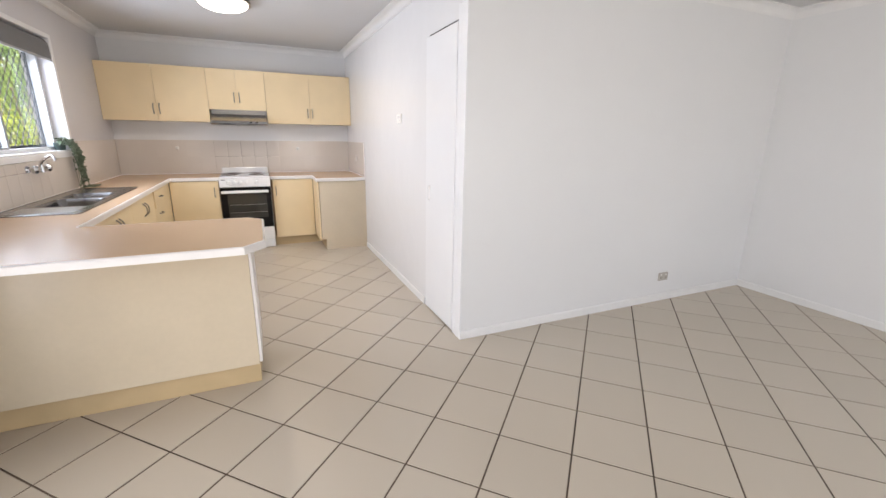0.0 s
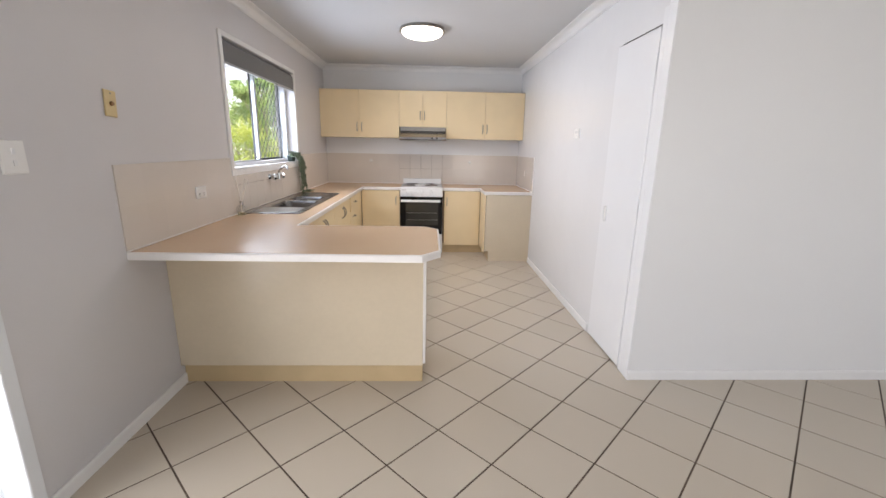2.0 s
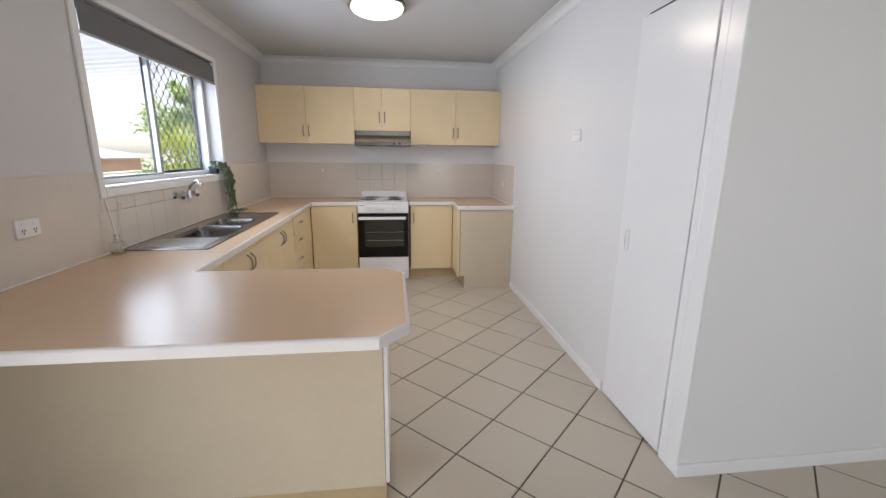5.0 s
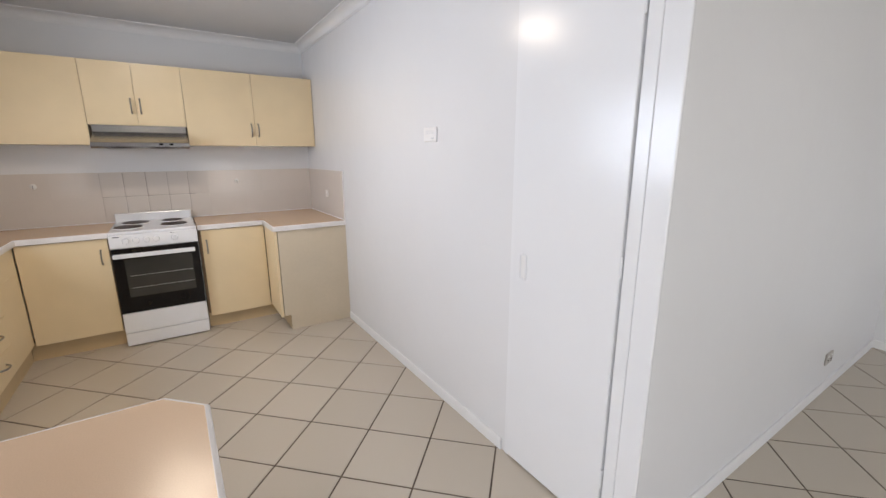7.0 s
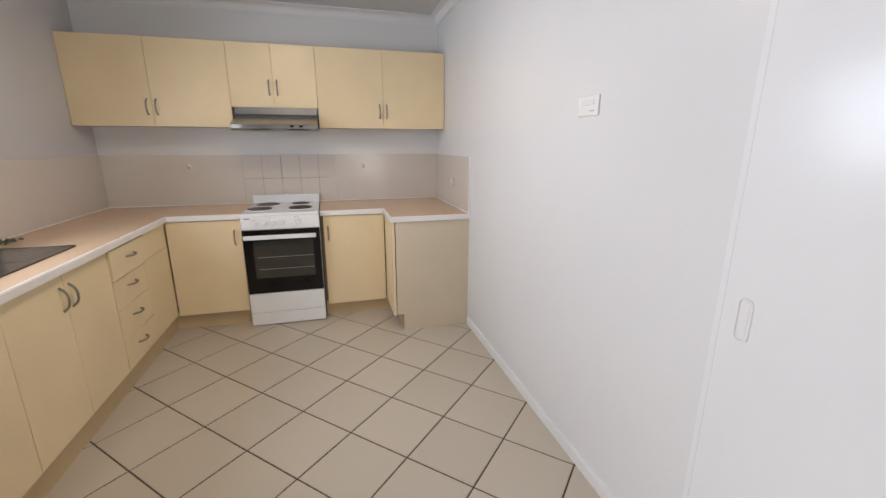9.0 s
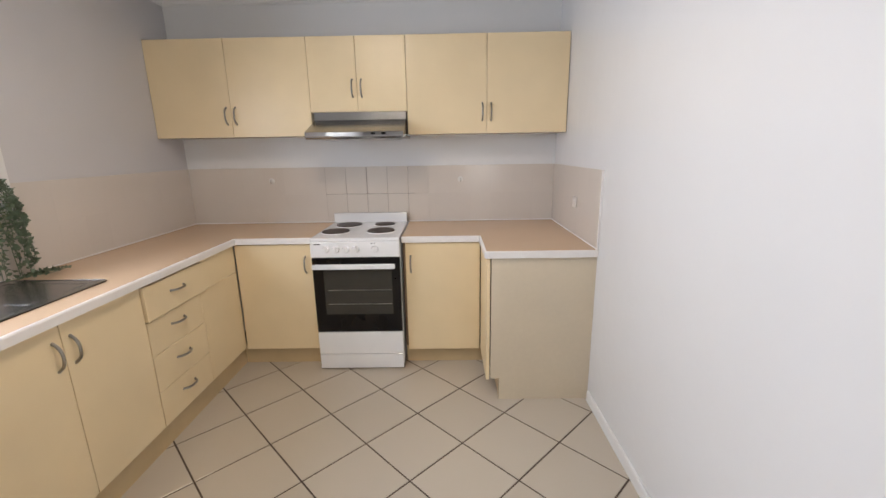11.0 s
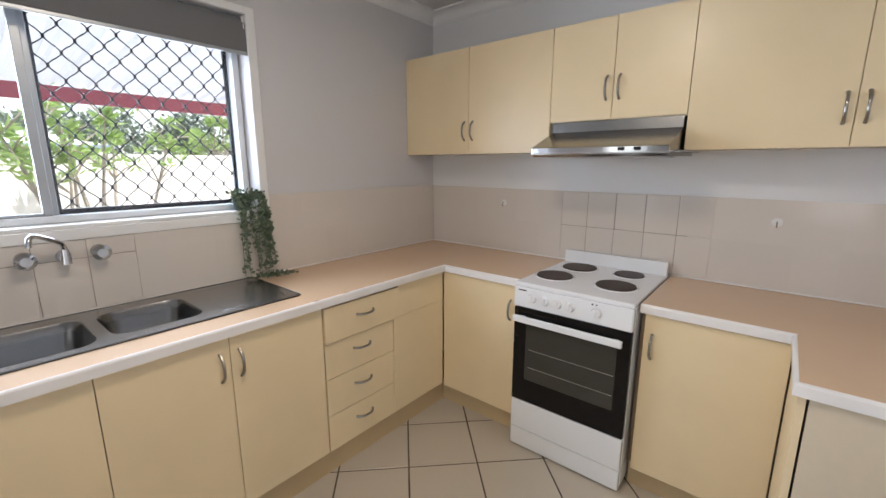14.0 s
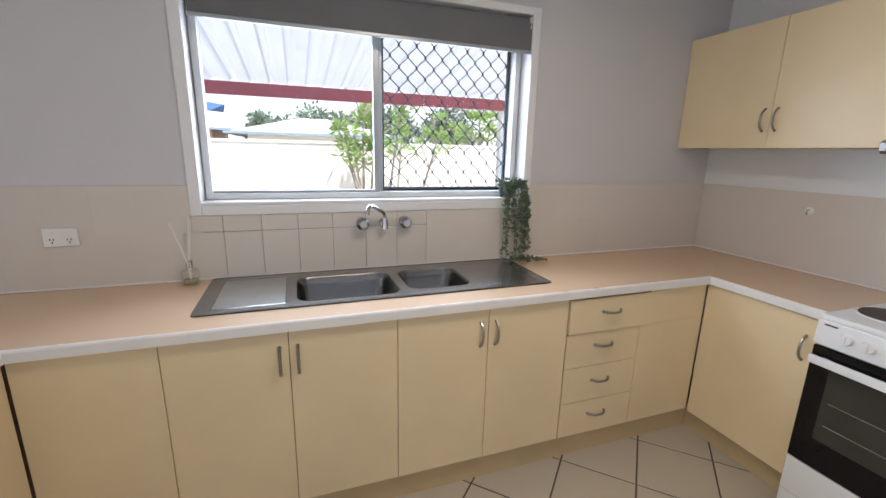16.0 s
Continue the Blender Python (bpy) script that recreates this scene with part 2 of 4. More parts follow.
def tube(points, r, n=8, bm=None, taper=None):
    """A round tube along points."""
    out = bm or bmesh.new()
    pts = [Vector(p) for p in points]
    rings = []
    ref = Vector((0.31, 0.17, 0.93))
    for i, p in enumerate(pts):
        d = (pts[min(i + 1, len(pts) - 1)] - pts[max(i - 1, 0)]).normalized()
        a = d.cross(ref)
        if a.length < 0.1:
            a = d.cross(Vector((1, 0, 0)))
        a.normalize()
        b = d.cross(a)
        k = r if taper is None else r + (taper - r) * i / (len(pts) - 1)
        rings.append([out.verts.new(p + k * (math.cos(2 * math.pi * j / n) * a + math.sin(2 * math.pi * j / n) * b)) for j in range(n)])
    for u, v in zip(rings, rings[1:]):
        for j in range(n):
            out.faces.new((u[j], u[(j + 1) % n], v[(j + 1) % n], v[j]))
    out.faces.new(rings[0][::-1]), out.faces.new(rings[-1])
    return out


def sweep(path, profile, closed=False, bm=None):
    """Sweeps a profile of (offset to the left of travel, z) along a plan path with mitred corners."""
    out = bm or bmesh.new()
    pts = [Vector((*p, 0)) for p in path]
    rings = []
    for i, p in enumerate(pts):
        before = pts[i - 1] if closed or i else None
        after = pts[(i + 1) % len(pts)] if closed or i < len(pts) - 1 else None
        ns = []
        for a, b in ((before, p), (p, after)):
            if a is not None and b is not None:
                d = (b - a).normalized()
                ns.append(Vector((-d.y, d.x, 0)))
        m = ns[0] if len(ns) == 1 else (ns[0] + ns[1]) / (1 + ns[0].dot(ns[1]))
        rings.append([out.verts.new(p + m * d + Vector((0, 0, z))) for d, z in profile])
    pairs = list(zip(rings, rings[1:])) + ([(rings[-1], rings[0])] if closed else [])
    k = len(profile)
    for u, v in pairs:
        for j in range(k):
            out.faces.new((u[j], v[j], v[(j + 1) % k], u[(j + 1) % k]))
    if not closed:
        out.faces.new(rings[0][::-1]), out.faces.new(rings[-1])
    return out


def plate(outline, z0, z1, holes=()):
    """A flat slab over a plan outline, with holes through it."""
    out = bmesh.new()
    loops = []
    for loop in (outline, *holes):
        vs = [out.verts.new((x, y, z1)) for x, y in loop]
        loops.append(vs)
        for a, b in zip(vs, vs[1:] + vs[:1]):
            out.edges.new((a, b))
    bmesh.ops.triangle_fill(out, edges=out.edges[:], use_beauty=True)
    r = bmesh.ops.extrude_face_region(out, geom=out.faces[:])
    bmesh.ops.translate(out, verts=[g for g in r["geom"] if isinstance(g, bmesh.types.BMVert)], vec=(0, 0, z0 - z1))
    return out


def rounded(x0, x1, y0, y1, r, n=5):
    """Plan outline of a rectangle with round corners."""
    pts = []
    for cx, cy, a in ((x1 - r, y0 + r, -90), (x1 - r, y1 - r, 0), (x0 + r, y1 - r, 90), (x0 + r, y0 + r, 180)):
        pts += [(cx + r * math.cos(radians(a + 90 * i / n)), cy + r * math.sin(radians(a + 90 * i / n))) for i in range(n + 1)]
    return pts


def structure(name, bm, material, label, **k):
    return part(name, bm, material, None, label, kind="structure", **k)


# ---- large structure ----
T = 0.2
structure("wall_west", box(-T, 0, YS - T, SY0, 0, CEIL), WALL_WARM_SHADED, "off-white painted plaster wall")
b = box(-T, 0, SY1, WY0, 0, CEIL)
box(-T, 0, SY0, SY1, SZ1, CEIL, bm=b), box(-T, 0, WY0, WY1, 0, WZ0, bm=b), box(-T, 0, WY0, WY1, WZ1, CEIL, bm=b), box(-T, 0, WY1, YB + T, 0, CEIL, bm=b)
structure("wall_west", b, WALL_WARM_SHADED, "off-white painted plaster wall with the sink window")
structure("wall_north", box(0, XR + 0.1, YB, YB + T, 0, CEIL), WALL, "pale painted plaster wall behind the cooker")
DY0, DY1, DZ = 1.925, 2.42, 2.115                        # closet door opening
b = box(XR, XR + 0.1, DY1, YB, 0, CEIL)
box(XR, XR + 0.1, DY0, DY1, DZ, CEIL, bm=b), box(XR, XR + 0.1, YK + 0.1, DY0, 0, CEIL, bm=b)
structure("wall_kitchen_east", b, SATIN, "white satin painted wall beside the kitchen")
structure("wall_facing", box(XR, XE, YK, YK + 0.1, 0, CEIL), WALL, "pale grey-white painted plaster wall")
structure("wall_east", box(XE, XE + T, YS - T, YK + 0.1, 0, CEIL), WALL, "white painted plaster wall")
# Opening placed to let in the assumed south window's light.
b = box(-T, 2.4, YS - T, YS, 0, CEIL)
box(5.8, XE + T, YS - T, YS, 0, CEIL, bm=b), box(2.4, 5.8, YS - T, YS, 0, 0.3, bm=b), box(2.4, 5.8, YS - T, YS, 2.25, CEIL, bm=b)
structure("wall_south", b, WALL, "white painted wall behind the living area")
# Unseen walls behind the closed door, added to stop daylight leaking through its gap.
b = box(XR + 0.1, XR + 0.8, DY0 - 0.03, DY0 - 0.01, 0, CEIL)
box(XR + 0.1, XR + 0.8, DY1 + 0.1, DY1 + 0.12, 0, CEIL, bm=b), box(XR + 0.8, XR + 0.82, DY0 - 0.03, DY1 + 0.12, 0, CEIL, bm=b)
structure("wall_light_block", b, WALL, "unseen plain white walls added behind the door to block daylight")
structure("ceiling", box(-T, XE + T, YS - T, YB + T, CEIL, CEIL + 0.12), CEILING_DIMMED, "flat off-white painted ceiling")
structure("floor", box(-T, XE + T, YS - T, YB + T, -0.2, -0.003), GROUT, "floor slab with brown grout under diagonal beige tiles")

cove = [(0.0, CEIL - 0.072), (0.006, CEIL - 0.072), (0.006, CEIL - 0.064), (0.011, CEIL - 0.064)] + [(0.011 + 0.062 * (1 - math.cos(radians(a))), CEIL - 0.060 + 0.050 * math.sin(radians(a))) for a in range(0, 91, 15)] + [(0.078, CEIL - 0.010), (0.078, CEIL), (0.0, CEIL)]
structure("cornice", sweep([(0, YS), (XE, YS), (XE, YK), (XR, YK), (XR, YB), (0, YB)], cove, closed=True), TRIM, "white coved plaster cornice", smooth=True)
skirt = [(0, 0), (0.012, 0), (0.012, 0.052), (0.008, 0.062), (0, 0.062)]
for name, path in (("west", [(0, 1.765), (0, 0.84)]), ("kitchen_east", [(XR, 2.5), (XR, 4.582)]), ("facing", [(XE - 0.012, YK), (XR - 0.012, YK)]),
                   ("east", [(XE, YS), (XE, YK)]), ("south", [(0, YS), (XE - 0.012, YS)])):
    structure("baseboard_" + name, sweep(path, skirt), TRIM, "low white painted timber skirting")

# closet door: flush leaf with recessed pull, jamb at the corner
d = thing("door_1", (XR, 2.17, 0), "closed flush white gloss door with a recessed finger pull", "door", kind="structure")
leaf = part("leaf", box(XR - 0.012, XR + 0.024, 1.932, 2.452, 0.012, 2.108, 0.003), GLOSS, d)
part("door_handle", sweep(rounded(0, 0.032, 0, 0.11, 0.012)[::-1], [(0, 0), (0.005, 0), (0.005, 0.004), (0, 0.004)], closed=True), WHITE, leaf, "white recessed pull")
for v in bpy.data.objects["door_handle"].data.vertices:
    x, y, z = v.co + ORG[leaf.name]
    v.co = Vector((XR - 0.012 - z, 2.372 + x, 0.93 + y)) - ORG[leaf.name]
part("pull_recess", box(XR - 0.0135, XR - 0.0125, 2.377, 2.399, 0.936, 1.034), PLASTIC, leaf, "shaded pull recess")
for z in (0.22, 1.05, 1.86):
    part("hinge", cyl((XR - 0.014, 1.928, z), (XR - 0.014, 1.928, z + 0.075), 0.005, n=10), GLOSS, d, "painted hinge")
b = box(XR - 0.014, XR, YK - 0.003, 1.872, 0, 2.2, 0.004, seg=2)
box(XR - 0.011, XR, 1.8745, 1.922, 0, 2.2, 0.002, b)
structure("door_frame", b, GLOSS, "white gloss door frame board at the wall corner")
structure("door_frame", box(XR - 0.006, XR, 2.455, 2.475, 0, 2.115, 0.001), GLOSS, "thin white door stop bead")
# Solid dark strip stands in for the shade above the door leaf.
structure("door_frame", box(XR - 0.003, XR + 0.1, DY0 - 0.004, DY1, DZ, DZ + 0.004), SHADOW_GAP, "dark strip painted as shade in the gap above the closet door")

# ---- kitchen window ----
w = thing("window_1", (0, 3.45, WZ0), "white aluminium sliding window above the sink with black diamond security screen", "window", kind="structure")
b = bmesh.new()
box(0, 0.014, WY0 - 0.045, WY0, WZ0 - 0.045, WZ1 + 0.035, 0.003, b), box(0, 0.014, WY1, WY1 + 0.045, WZ0 - 0.045, WZ1 + 0.035, 0.003, b)
box(0, 0.0145, WY0, WY1, WZ1, WZ1 + 0.035, 0.003, b), box(0, 0.0145, WY0, WY1, WZ0 - 0.045, WZ0 - 0.002, 0.003, b)
part("architrave", b, TRIM, w, "white painted window architrave")
b = box(-0.19, 0.004, WY0, WY1, WZ0 - 0.002, WZ0 + 0.012, 0.002)
part("window_sill", b, TRIM, w, "white painted sill board")
b = bmesh.new()
y0, y1, z0, z1, x0, x1 = WY0 + 0.004, WY1 - 0.004, WZ0 + 0.013, WZ1 - 0.004, -0.15, -0.09
box(x0, x1, y0, y0 + 0.03, z0, z1, 0.002, b), box(x0, x1, y1 - 0.03, y1, z0, z1, 0.002, b)
box(x0, x1, y0 + 0.03, y1 - 0.03, z0, z0 + 0.028, 0.002, b), box(x0, x1, y0 + 0.03, y1 - 0.03, z1 - 0.03, z1, 0.002, b)
part("window_frame", b, ALU, w, "white aluminium frame")
b = bmesh.new()
box(-0.118, -0.096, 3.435, 3.465, z0 + 0.028, z1 - 0.03, 0.003, b), box(-0.118, -0.1, y0 + 0.03, 3.435, z0 + 0.028, z0 + 0.04, 0.002, b)
box(-0.142, -0.122, 3.465, 3.485, z0 + 0.028, z1 - 0.03, 0.003, b)
part("sash", b, GREY_ALU, w, "grey aluminium sliding sash stile")
for nm, ya, yb, x in (("pane", y0 + 0.03, 3.45, -0.108), ("pane", 3.45, y1 - 0.03, -0.132)):
    ob = part(nm, box(x - 0.002, x + 0.002, ya, yb, z0 + 0.028, z1 - 0.03), GLASS, w, "clear glass pane")
    ob.visible_shadow = False
scr = part("security_screen", bmesh.new(), SCREEN, w, "black security screen frame")
b = bmesh.new()
sy0, sy1, sz0, sz1, sx = 3.478, 4.207, z0 + 0.024, z1 - 0.03, -0.158
box(sx - 0.008, sx + 0.008, sy0, sy0 + 0.02, sz0, sz1, 0.002, b), box(sx - 0.008, sx + 0.008, sy1 - 0.02, sy1, sz0, sz1, 0.002, b)
box(sx - 0.008, sx + 0.008, sy0, sy1, sz0, sz0 + 0.024, 0.002, b), box(sx - 0.008, sx + 0.008, sy0, sy1, sz1 - 0.02, sz1, 0.002, b)
bmesh.ops.translate(b, verts=b.verts, vec=-ORG[w.name])
b.to_mesh(scr.data)
b.free()
b = bmesh.new()
pitch, rise = 0.0925, 0.104
count = int((sy1 - sy0) / (pitch / 2))
for k in range(count + 1):
    yc = sy0 + 0.02 + (k + 0.25) * pitch / 2
    flip = 1 if k % 2 else -1
    pts = []
    z = sz0 + 0.01
    while z < sz1 - 0.01:
        y = yc + flip * (pitch / 4 - 0.0012) * math.cos(2 * math.pi * (z - sz0) / rise)
        pts.append((sx, min(max(y, sy0 + 0.008), sy1 - 0.008), z))
        z += rise / 10
    tube(pts, 0.0026, 4, b)
for r in range(int((sz1 - sz0) / (rise / 2))):
    for k in range(count + 1):
        if (k + r) % 2:
            yy = sy0 + 0.02 + (k + 0.75) * pitch / 2
            zz = sz0 + r * rise / 2
            if yy < sy1 - 0.015 and zz > sz0 + 0.015:
                box(sx - 0.003, sx + 0.003, yy - 0.005, yy + 0.005, zz - 0.009, zz + 0.009, bm=b)
part("diamond_grille", b, SCREEN, scr, "black diamond-pattern aluminium grille", kind="stuff")

bl = thing("roller_blind", (0.0, 3.46, 2.15), "grey block-out roller blind rolled nearly up in the window", "blind")
part("blind_fabric", box(0.002, 0.0045, 2.69, 4.236, 2.0, 2.13), BLIND, bl)
part("blind_roll", cyl((-0.03, 2.685, 2.135), (-0.03, 4.225, 2.135), 0.024), BLIND, bl, smooth=True)
part("bottom_rail", box(-0.003, 0.009, 2.685, 4.24, 1.983, 2.0, 0.003), GREY_ALU, bl, "grey aluminium bottom rail")
part("bracket", box(-0.05, 0.006, 4.226, 4.23, 2.1, 2.155, 0.001), PLASTIC, bl, "white end bracket")

# sliding glass door of the living area
sd = thing("door_2", (0, -0.29, 0), "white framed glass sliding door in the living area", "door", kind="structure")
b = bmesh.new()
box(-0.14, 0.016, SY1 - 0.003, SY1 + 0.05, 0, SZ1 + 0.05, 0.003, b), box(-0.14, 0.016, SY0 - 0.05, SY0 + 0.003, 0, SZ1 + 0.05, 0.003, b), box(-0.14, 0.016, SY0, SY1, SZ1 - 0.003, SZ1 + 0.05, 0.003, b)
box(-0.11, -0.06, -0.32, -0.26, 0.03, SZ1, 0.003, b), box(-0.14, -0.02, SY0, SY1, 0, 0.03, 0.003, b)
part("door_frame", b, ALU, sd, "white aluminium frame")
for ya, yb in ((SY0, -0.29), (-0.29, SY1)):
    ob = part("pane", box(-0.087, -0.083, ya, yb, 0.03, SZ1), GLASS, sd, "clear glass pane")
    ob.visible_shadow = False
# Unseen window, added as an opening for the fill lamp.
sw = thing("assumed_window", (4.1, YS, 0.3), "unseen white framed living room window, assumed as a light source", "window", kind="structure")
b = bmesh.new()
for xa, xb in ((2.4, 2.45), (3.5, 3.55), (4.65, 4.7), (5.75, 5.8)):
    box(xa, xb, YS - 0.12, YS - 0.06, 0.3, 2.25, 0.003, b)
box(2.4, 5.8, YS - 0.12, YS - 0.06, 0.3, 0.35, 0.003, b), box(2.4, 5.8, YS - 0.12, YS - 0.06, 2.2, 2.25, 0.003, b)
part("window_frame", b, ALU, sw)
ob = part("pane", box(2.45, 5.75, YS - 0.092, YS - 0.088, 0.35, 2.2), GLASS, sw)
ob.visible_shadow = False


# ---- handles and cabinets ----
def handle(parent, at, axis, out, length=0.107):
    """A bow handle centred at `at`; axis is its long direction, out the way it stands off."""
    at, axis, out = Vector(at), Vector(axis), Vector(out)
    pts = []
    for i in range(13):
        u = -1 + i / 6
        pts.append(at + axis * u * length / 2 + out * (0.027 * (1 - abs(u) ** 3) + 0.001))
    b = tube(pts, 0.0056, 8)
    side = axis.cross(out)
    for e in (-1, 1):
        c = at + axis * e * length / 2
        cyl(c - out * 0.0, c + out * 0.005, 0.007, 0.005, 10, b)
    return part("handle", b, NICKEL, parent, "satin nickel bow handle", smooth=True)


def door_y(parent, x0, x1, z0, z1, y, handle_at=None, material=CREAM, name="door"):
    """A door that faces -y, its face at y."""
    g = 0.0013
    dr = part(name, box(x0 + g, x1 - g, y, y + 0.017, z0 + g, z1 - g, 0.0014), material, parent)
    if handle_at:
        handle(dr, (handle_at[0], y, handle_at[1]), (0, 0, 1), (0, -1, 0))
    return dr


def door_x(parent, y0, y1, z0, z1, x, handle_at=None, flat=False, material=CREAM, name="door", proud=0.0):
    """A door or drawer front that faces +x, its face at x."""
    g = 0.0012
    dr = part(name, box(x - 0.017, x + proud, y0 + g, y1 - g, z0 + g, z1 - g, 0.0014), material, parent)
    if handle_at:
        handle(dr, (x + proud, handle_at[0], handle_at[1]), (0, 1, 0) if flat else (0, 0, 1), (1, 0, 0), 0.1 if flat else 0.107)
    return dr


UF, UZ0, UZ1 = 5.32, 1.54, 2.157
GRP = "row of wall cabinets"
u = thing("wall_cabinet", (0.53, YB, UZ0), "cream two-door wall cabinet beside the window wall", "cabinet", GRP)
part("body", box(0.002, 1.062, UF + 0.018, YB, UZ0, UZ1 - 0.002), CREAM_PALE, u)
door_y(u, 0.002, 0.527, UZ0 - 0.002, UZ1, UF, (0.496, 1.677)), door_y(u, 0.527, 1.063, UZ0 - 0.002, UZ1, UF, (0.557, 1.677))
u = thing("wall_cabinet", (1.385, YB, 1.69), "short cream two-door wall cabinet above the range hood", "cabinet", GRP)
part("body", box(1.064, 1.705, UF + 0.018, YB, 1.69, UZ1 - 0.002), CREAM_PALE, u)
door_y(u, 1.063, 1.38, 1.69, UZ1, UF, (1.349, 1.838)), door_y(u, 1.38, 1.706, 1.69, UZ1, UF, (1.409, 1.838))
u = thing("wall_cabinet", (2.24, YB, UZ0), "cream two-door wall cabinet beside the white wall", "cabinet", GRP)
part("body", box(1.707, XR - 0.002, UF + 0.018, YB, UZ0, UZ1 - 0.002), CREAM_PALE, u)
door_y(u, 1.706, 2.235, UZ0 - 0.002, UZ1, UF, (2.206, 1.677)), door_y(u, 2.235, XR - 0.004, UZ0 - 0.002, UZ1, UF, (2.264, 1.677))

# range hood
h = thing("range_hood", (1.385, YB, 1.53), "slim stainless steel range hood under the short cabinet", "range hood")
hx0, hx1 = 1.083, 1.697
b = bmesh.new()
prof = [(YB, 1.688), (UF - 0.002, 1.688), (UF - 0.006, 1.638), (UF - 0.02, 1.63), (5.1, 1.558), (5.092, 1.553), (5.093, 1.522), (5.105, 1.511), (YB, 1.517)]
a = [b.verts.new((hx0, y, z)) for y, z in prof]
c = [b.verts.new((hx1, y, z)) for y, z in prof]
b.faces.new(a), b.faces.new(c[::-1])
for i in range(len(prof)):
    b.faces.new((a[i], c[i], c[(i + 1) % len(prof)], a[(i + 1) % len(prof)]))
part("canopy", b, HOOD, h)
part("lip", box(hx0, hx1, 5.087, 5.0925, 1.526, 1.553, 0.002), CHROME, h, "polished front lip")
for x in (1.497, 1.563):
    part("switch", box(x, x + 0.026, 5.081, 5.089, 1.535, 1.549, 0.001), BLACK, h, "black rocker switch")
part("rear_flange", box(hx1, 1.742, 5.25, 5.5, 1.531, 1.5355), HOOD, h, "thin rear flange")
part("filter", box(hx0 + 0.06, hx1 - 0.06, 5.16, 5.5, 1.509, 1.5165, 0.002), RACK, h, "grease filter panel")

# cooker
s = thing("stove", (1.386, 5.25, 0), "white freestanding electric cooker with black glass oven door", "stove")
SX0, SX1, SF = 1.097, 1.661, 4.952
part("body", box(SX0, SX1, SF + 0.03, 5.56, 0.02, 0.885, 0.003), WHITE, s)
b = box(SX0, SX1, SF, 5.56, 0.885, 0.908, 0.008, seg=2)
part("hob", b, WHITE, s, "white enamel hob top")
part("splashback", box(SX0 + 0.005, SX1 - 0.005, 5.535, 5.575, 0.9, 0.978, 0.006, seg=2), WHITE, s, "low white rear upstand")
for x, y, r in ((1.212, 5.16, 0.092), (1.245, 5.41, 0.092), (1.515, 5.17, 0.092), (1.505, 5.42, 0.074)):
    rim = cyl((x, y, 0.9075), (x, y, 0.912), r + 0.009, r + 0.004, 40)
    hp = part("rim", rim, WHITE, s, "raised enamel ring", smooth=True)
    b = cyl((x, y, 0.9115), (x, y, 0.9175), r, r - 0.003, 40)
    part("hotplate", b, HOTPLATE, s, "dark solid hotplate", smooth=True)
part("control_panel", box(SX0, SX1, SF - 0.004, SF + 0.03, 0.784, 0.886, 0.006, seg=2), WHITE, s)
for x in (1.197, 1.262, 1.325, 1.387, 1.507):
    kb = cyl((x, SF - 0.003, 0.838), (x, SF - 0.02, 0.838), 0.023, 0.019, 24)
    box(x - 0.004, x + 0.004, SF - 0.026, SF - 0.018, 0.82, 0.856, 0.001, kb)
    part("knob", kb, WHITE, s, "white round control knob", smooth=True)
part("indicator", box(1.484, 1.492, SF - 0.0055, SF - 0.003, 0.87, 0.876), BLACK, s, "small indicator mark")
part("indicator", box(1.503, 1.509, SF - 0.0055, SF - 0.003, 0.87, 0.876), BLACK, s, "small indicator mark")
part("badge", box(1.122, 1.165, SF - 0.0052, SF - 0.003, 0.868, 0.874), SCREEN, s, "plain dark badge")
od = part("oven_door", box(SX0 + 0.002, SX1 - 0.002, SF + 0.002, SF + 0.03, 0.276, 0.778, 0.003), BLACK, s, "black enamel oven door")
part("window", box(1.168, 1.606, SF - 0.0005, SF + 0.003, 0.4, 0.7, 0.0008), BLACK_GLASS, od, "smoked glass window")
for z in (0.47, 0.565):
    for k in range(1):
        part("rack", box(1.19, 1.6, SF - 0.0016, SF - 0.0006, z, z + 0.0028), RACK, od, "wire oven rack seen through the glass")
b = box(SX0 + 0.01, SX1 - 0.03, SF - 0.034, SF - 0.016, 0.712, 0.745, 0.005, seg=2)
for x in (1.15, 1.6):
    box(x - 0.012, x + 0.012, SF - 0.018, SF + 0.004, 0.718, 0.738, 0.002, b)
part("handle", b, WHITE, od, "white bar handle")
part("drawer", box(SX0 + 0.002, SX1 - 0.002, SF + 0.002, SF + 0.03, 0.115, 0.272, 0.003), WHITE, s, "white lower drawer")
part("plinth", box(SX0 + 0.002, SX1 - 0.002, SF + 0.004, SF + 0.032, 0.01, 0.112, 0.003), WHITE, s, "white plinth panel")
part("side_gap", box(SX1 - 0.004, SX1 + 0.0015, SF + 0.03, 5.5, 0.03, 0.87), WHITE, s, "enamelled side panel")
for x in (SX0 + 0.04, SX1 - 0.04):
    for y in (SF + 0.06, 5.5):
        part("foot", cyl((x, y, 0), (x, y, 0.022), 0.016), BLACK, s, "black foot")

# base cabinets
DZ0, DZ1, CF = 0.135, 0.856, 0.575
GB = "run of base cabinets under the sink"


def base(name, y0, y1, label, group=GB):
    t = thing(name, (0.3, (y0 + y1) / 2, 0), label, "cabinet", group)
    part("body", box(0.002, CF - 0.018, y0 + 0.001, y1 - 0.001, 0.134, 0.7 if 2.6 < y0 < 4 else 0.858), INSIDE, t)
    part("kickboard", box(0.52, 0.54, y0, y1 if y1 < 5 else 5.067, 0, 0.134), KICK, t, "tan kickboard")
    return t


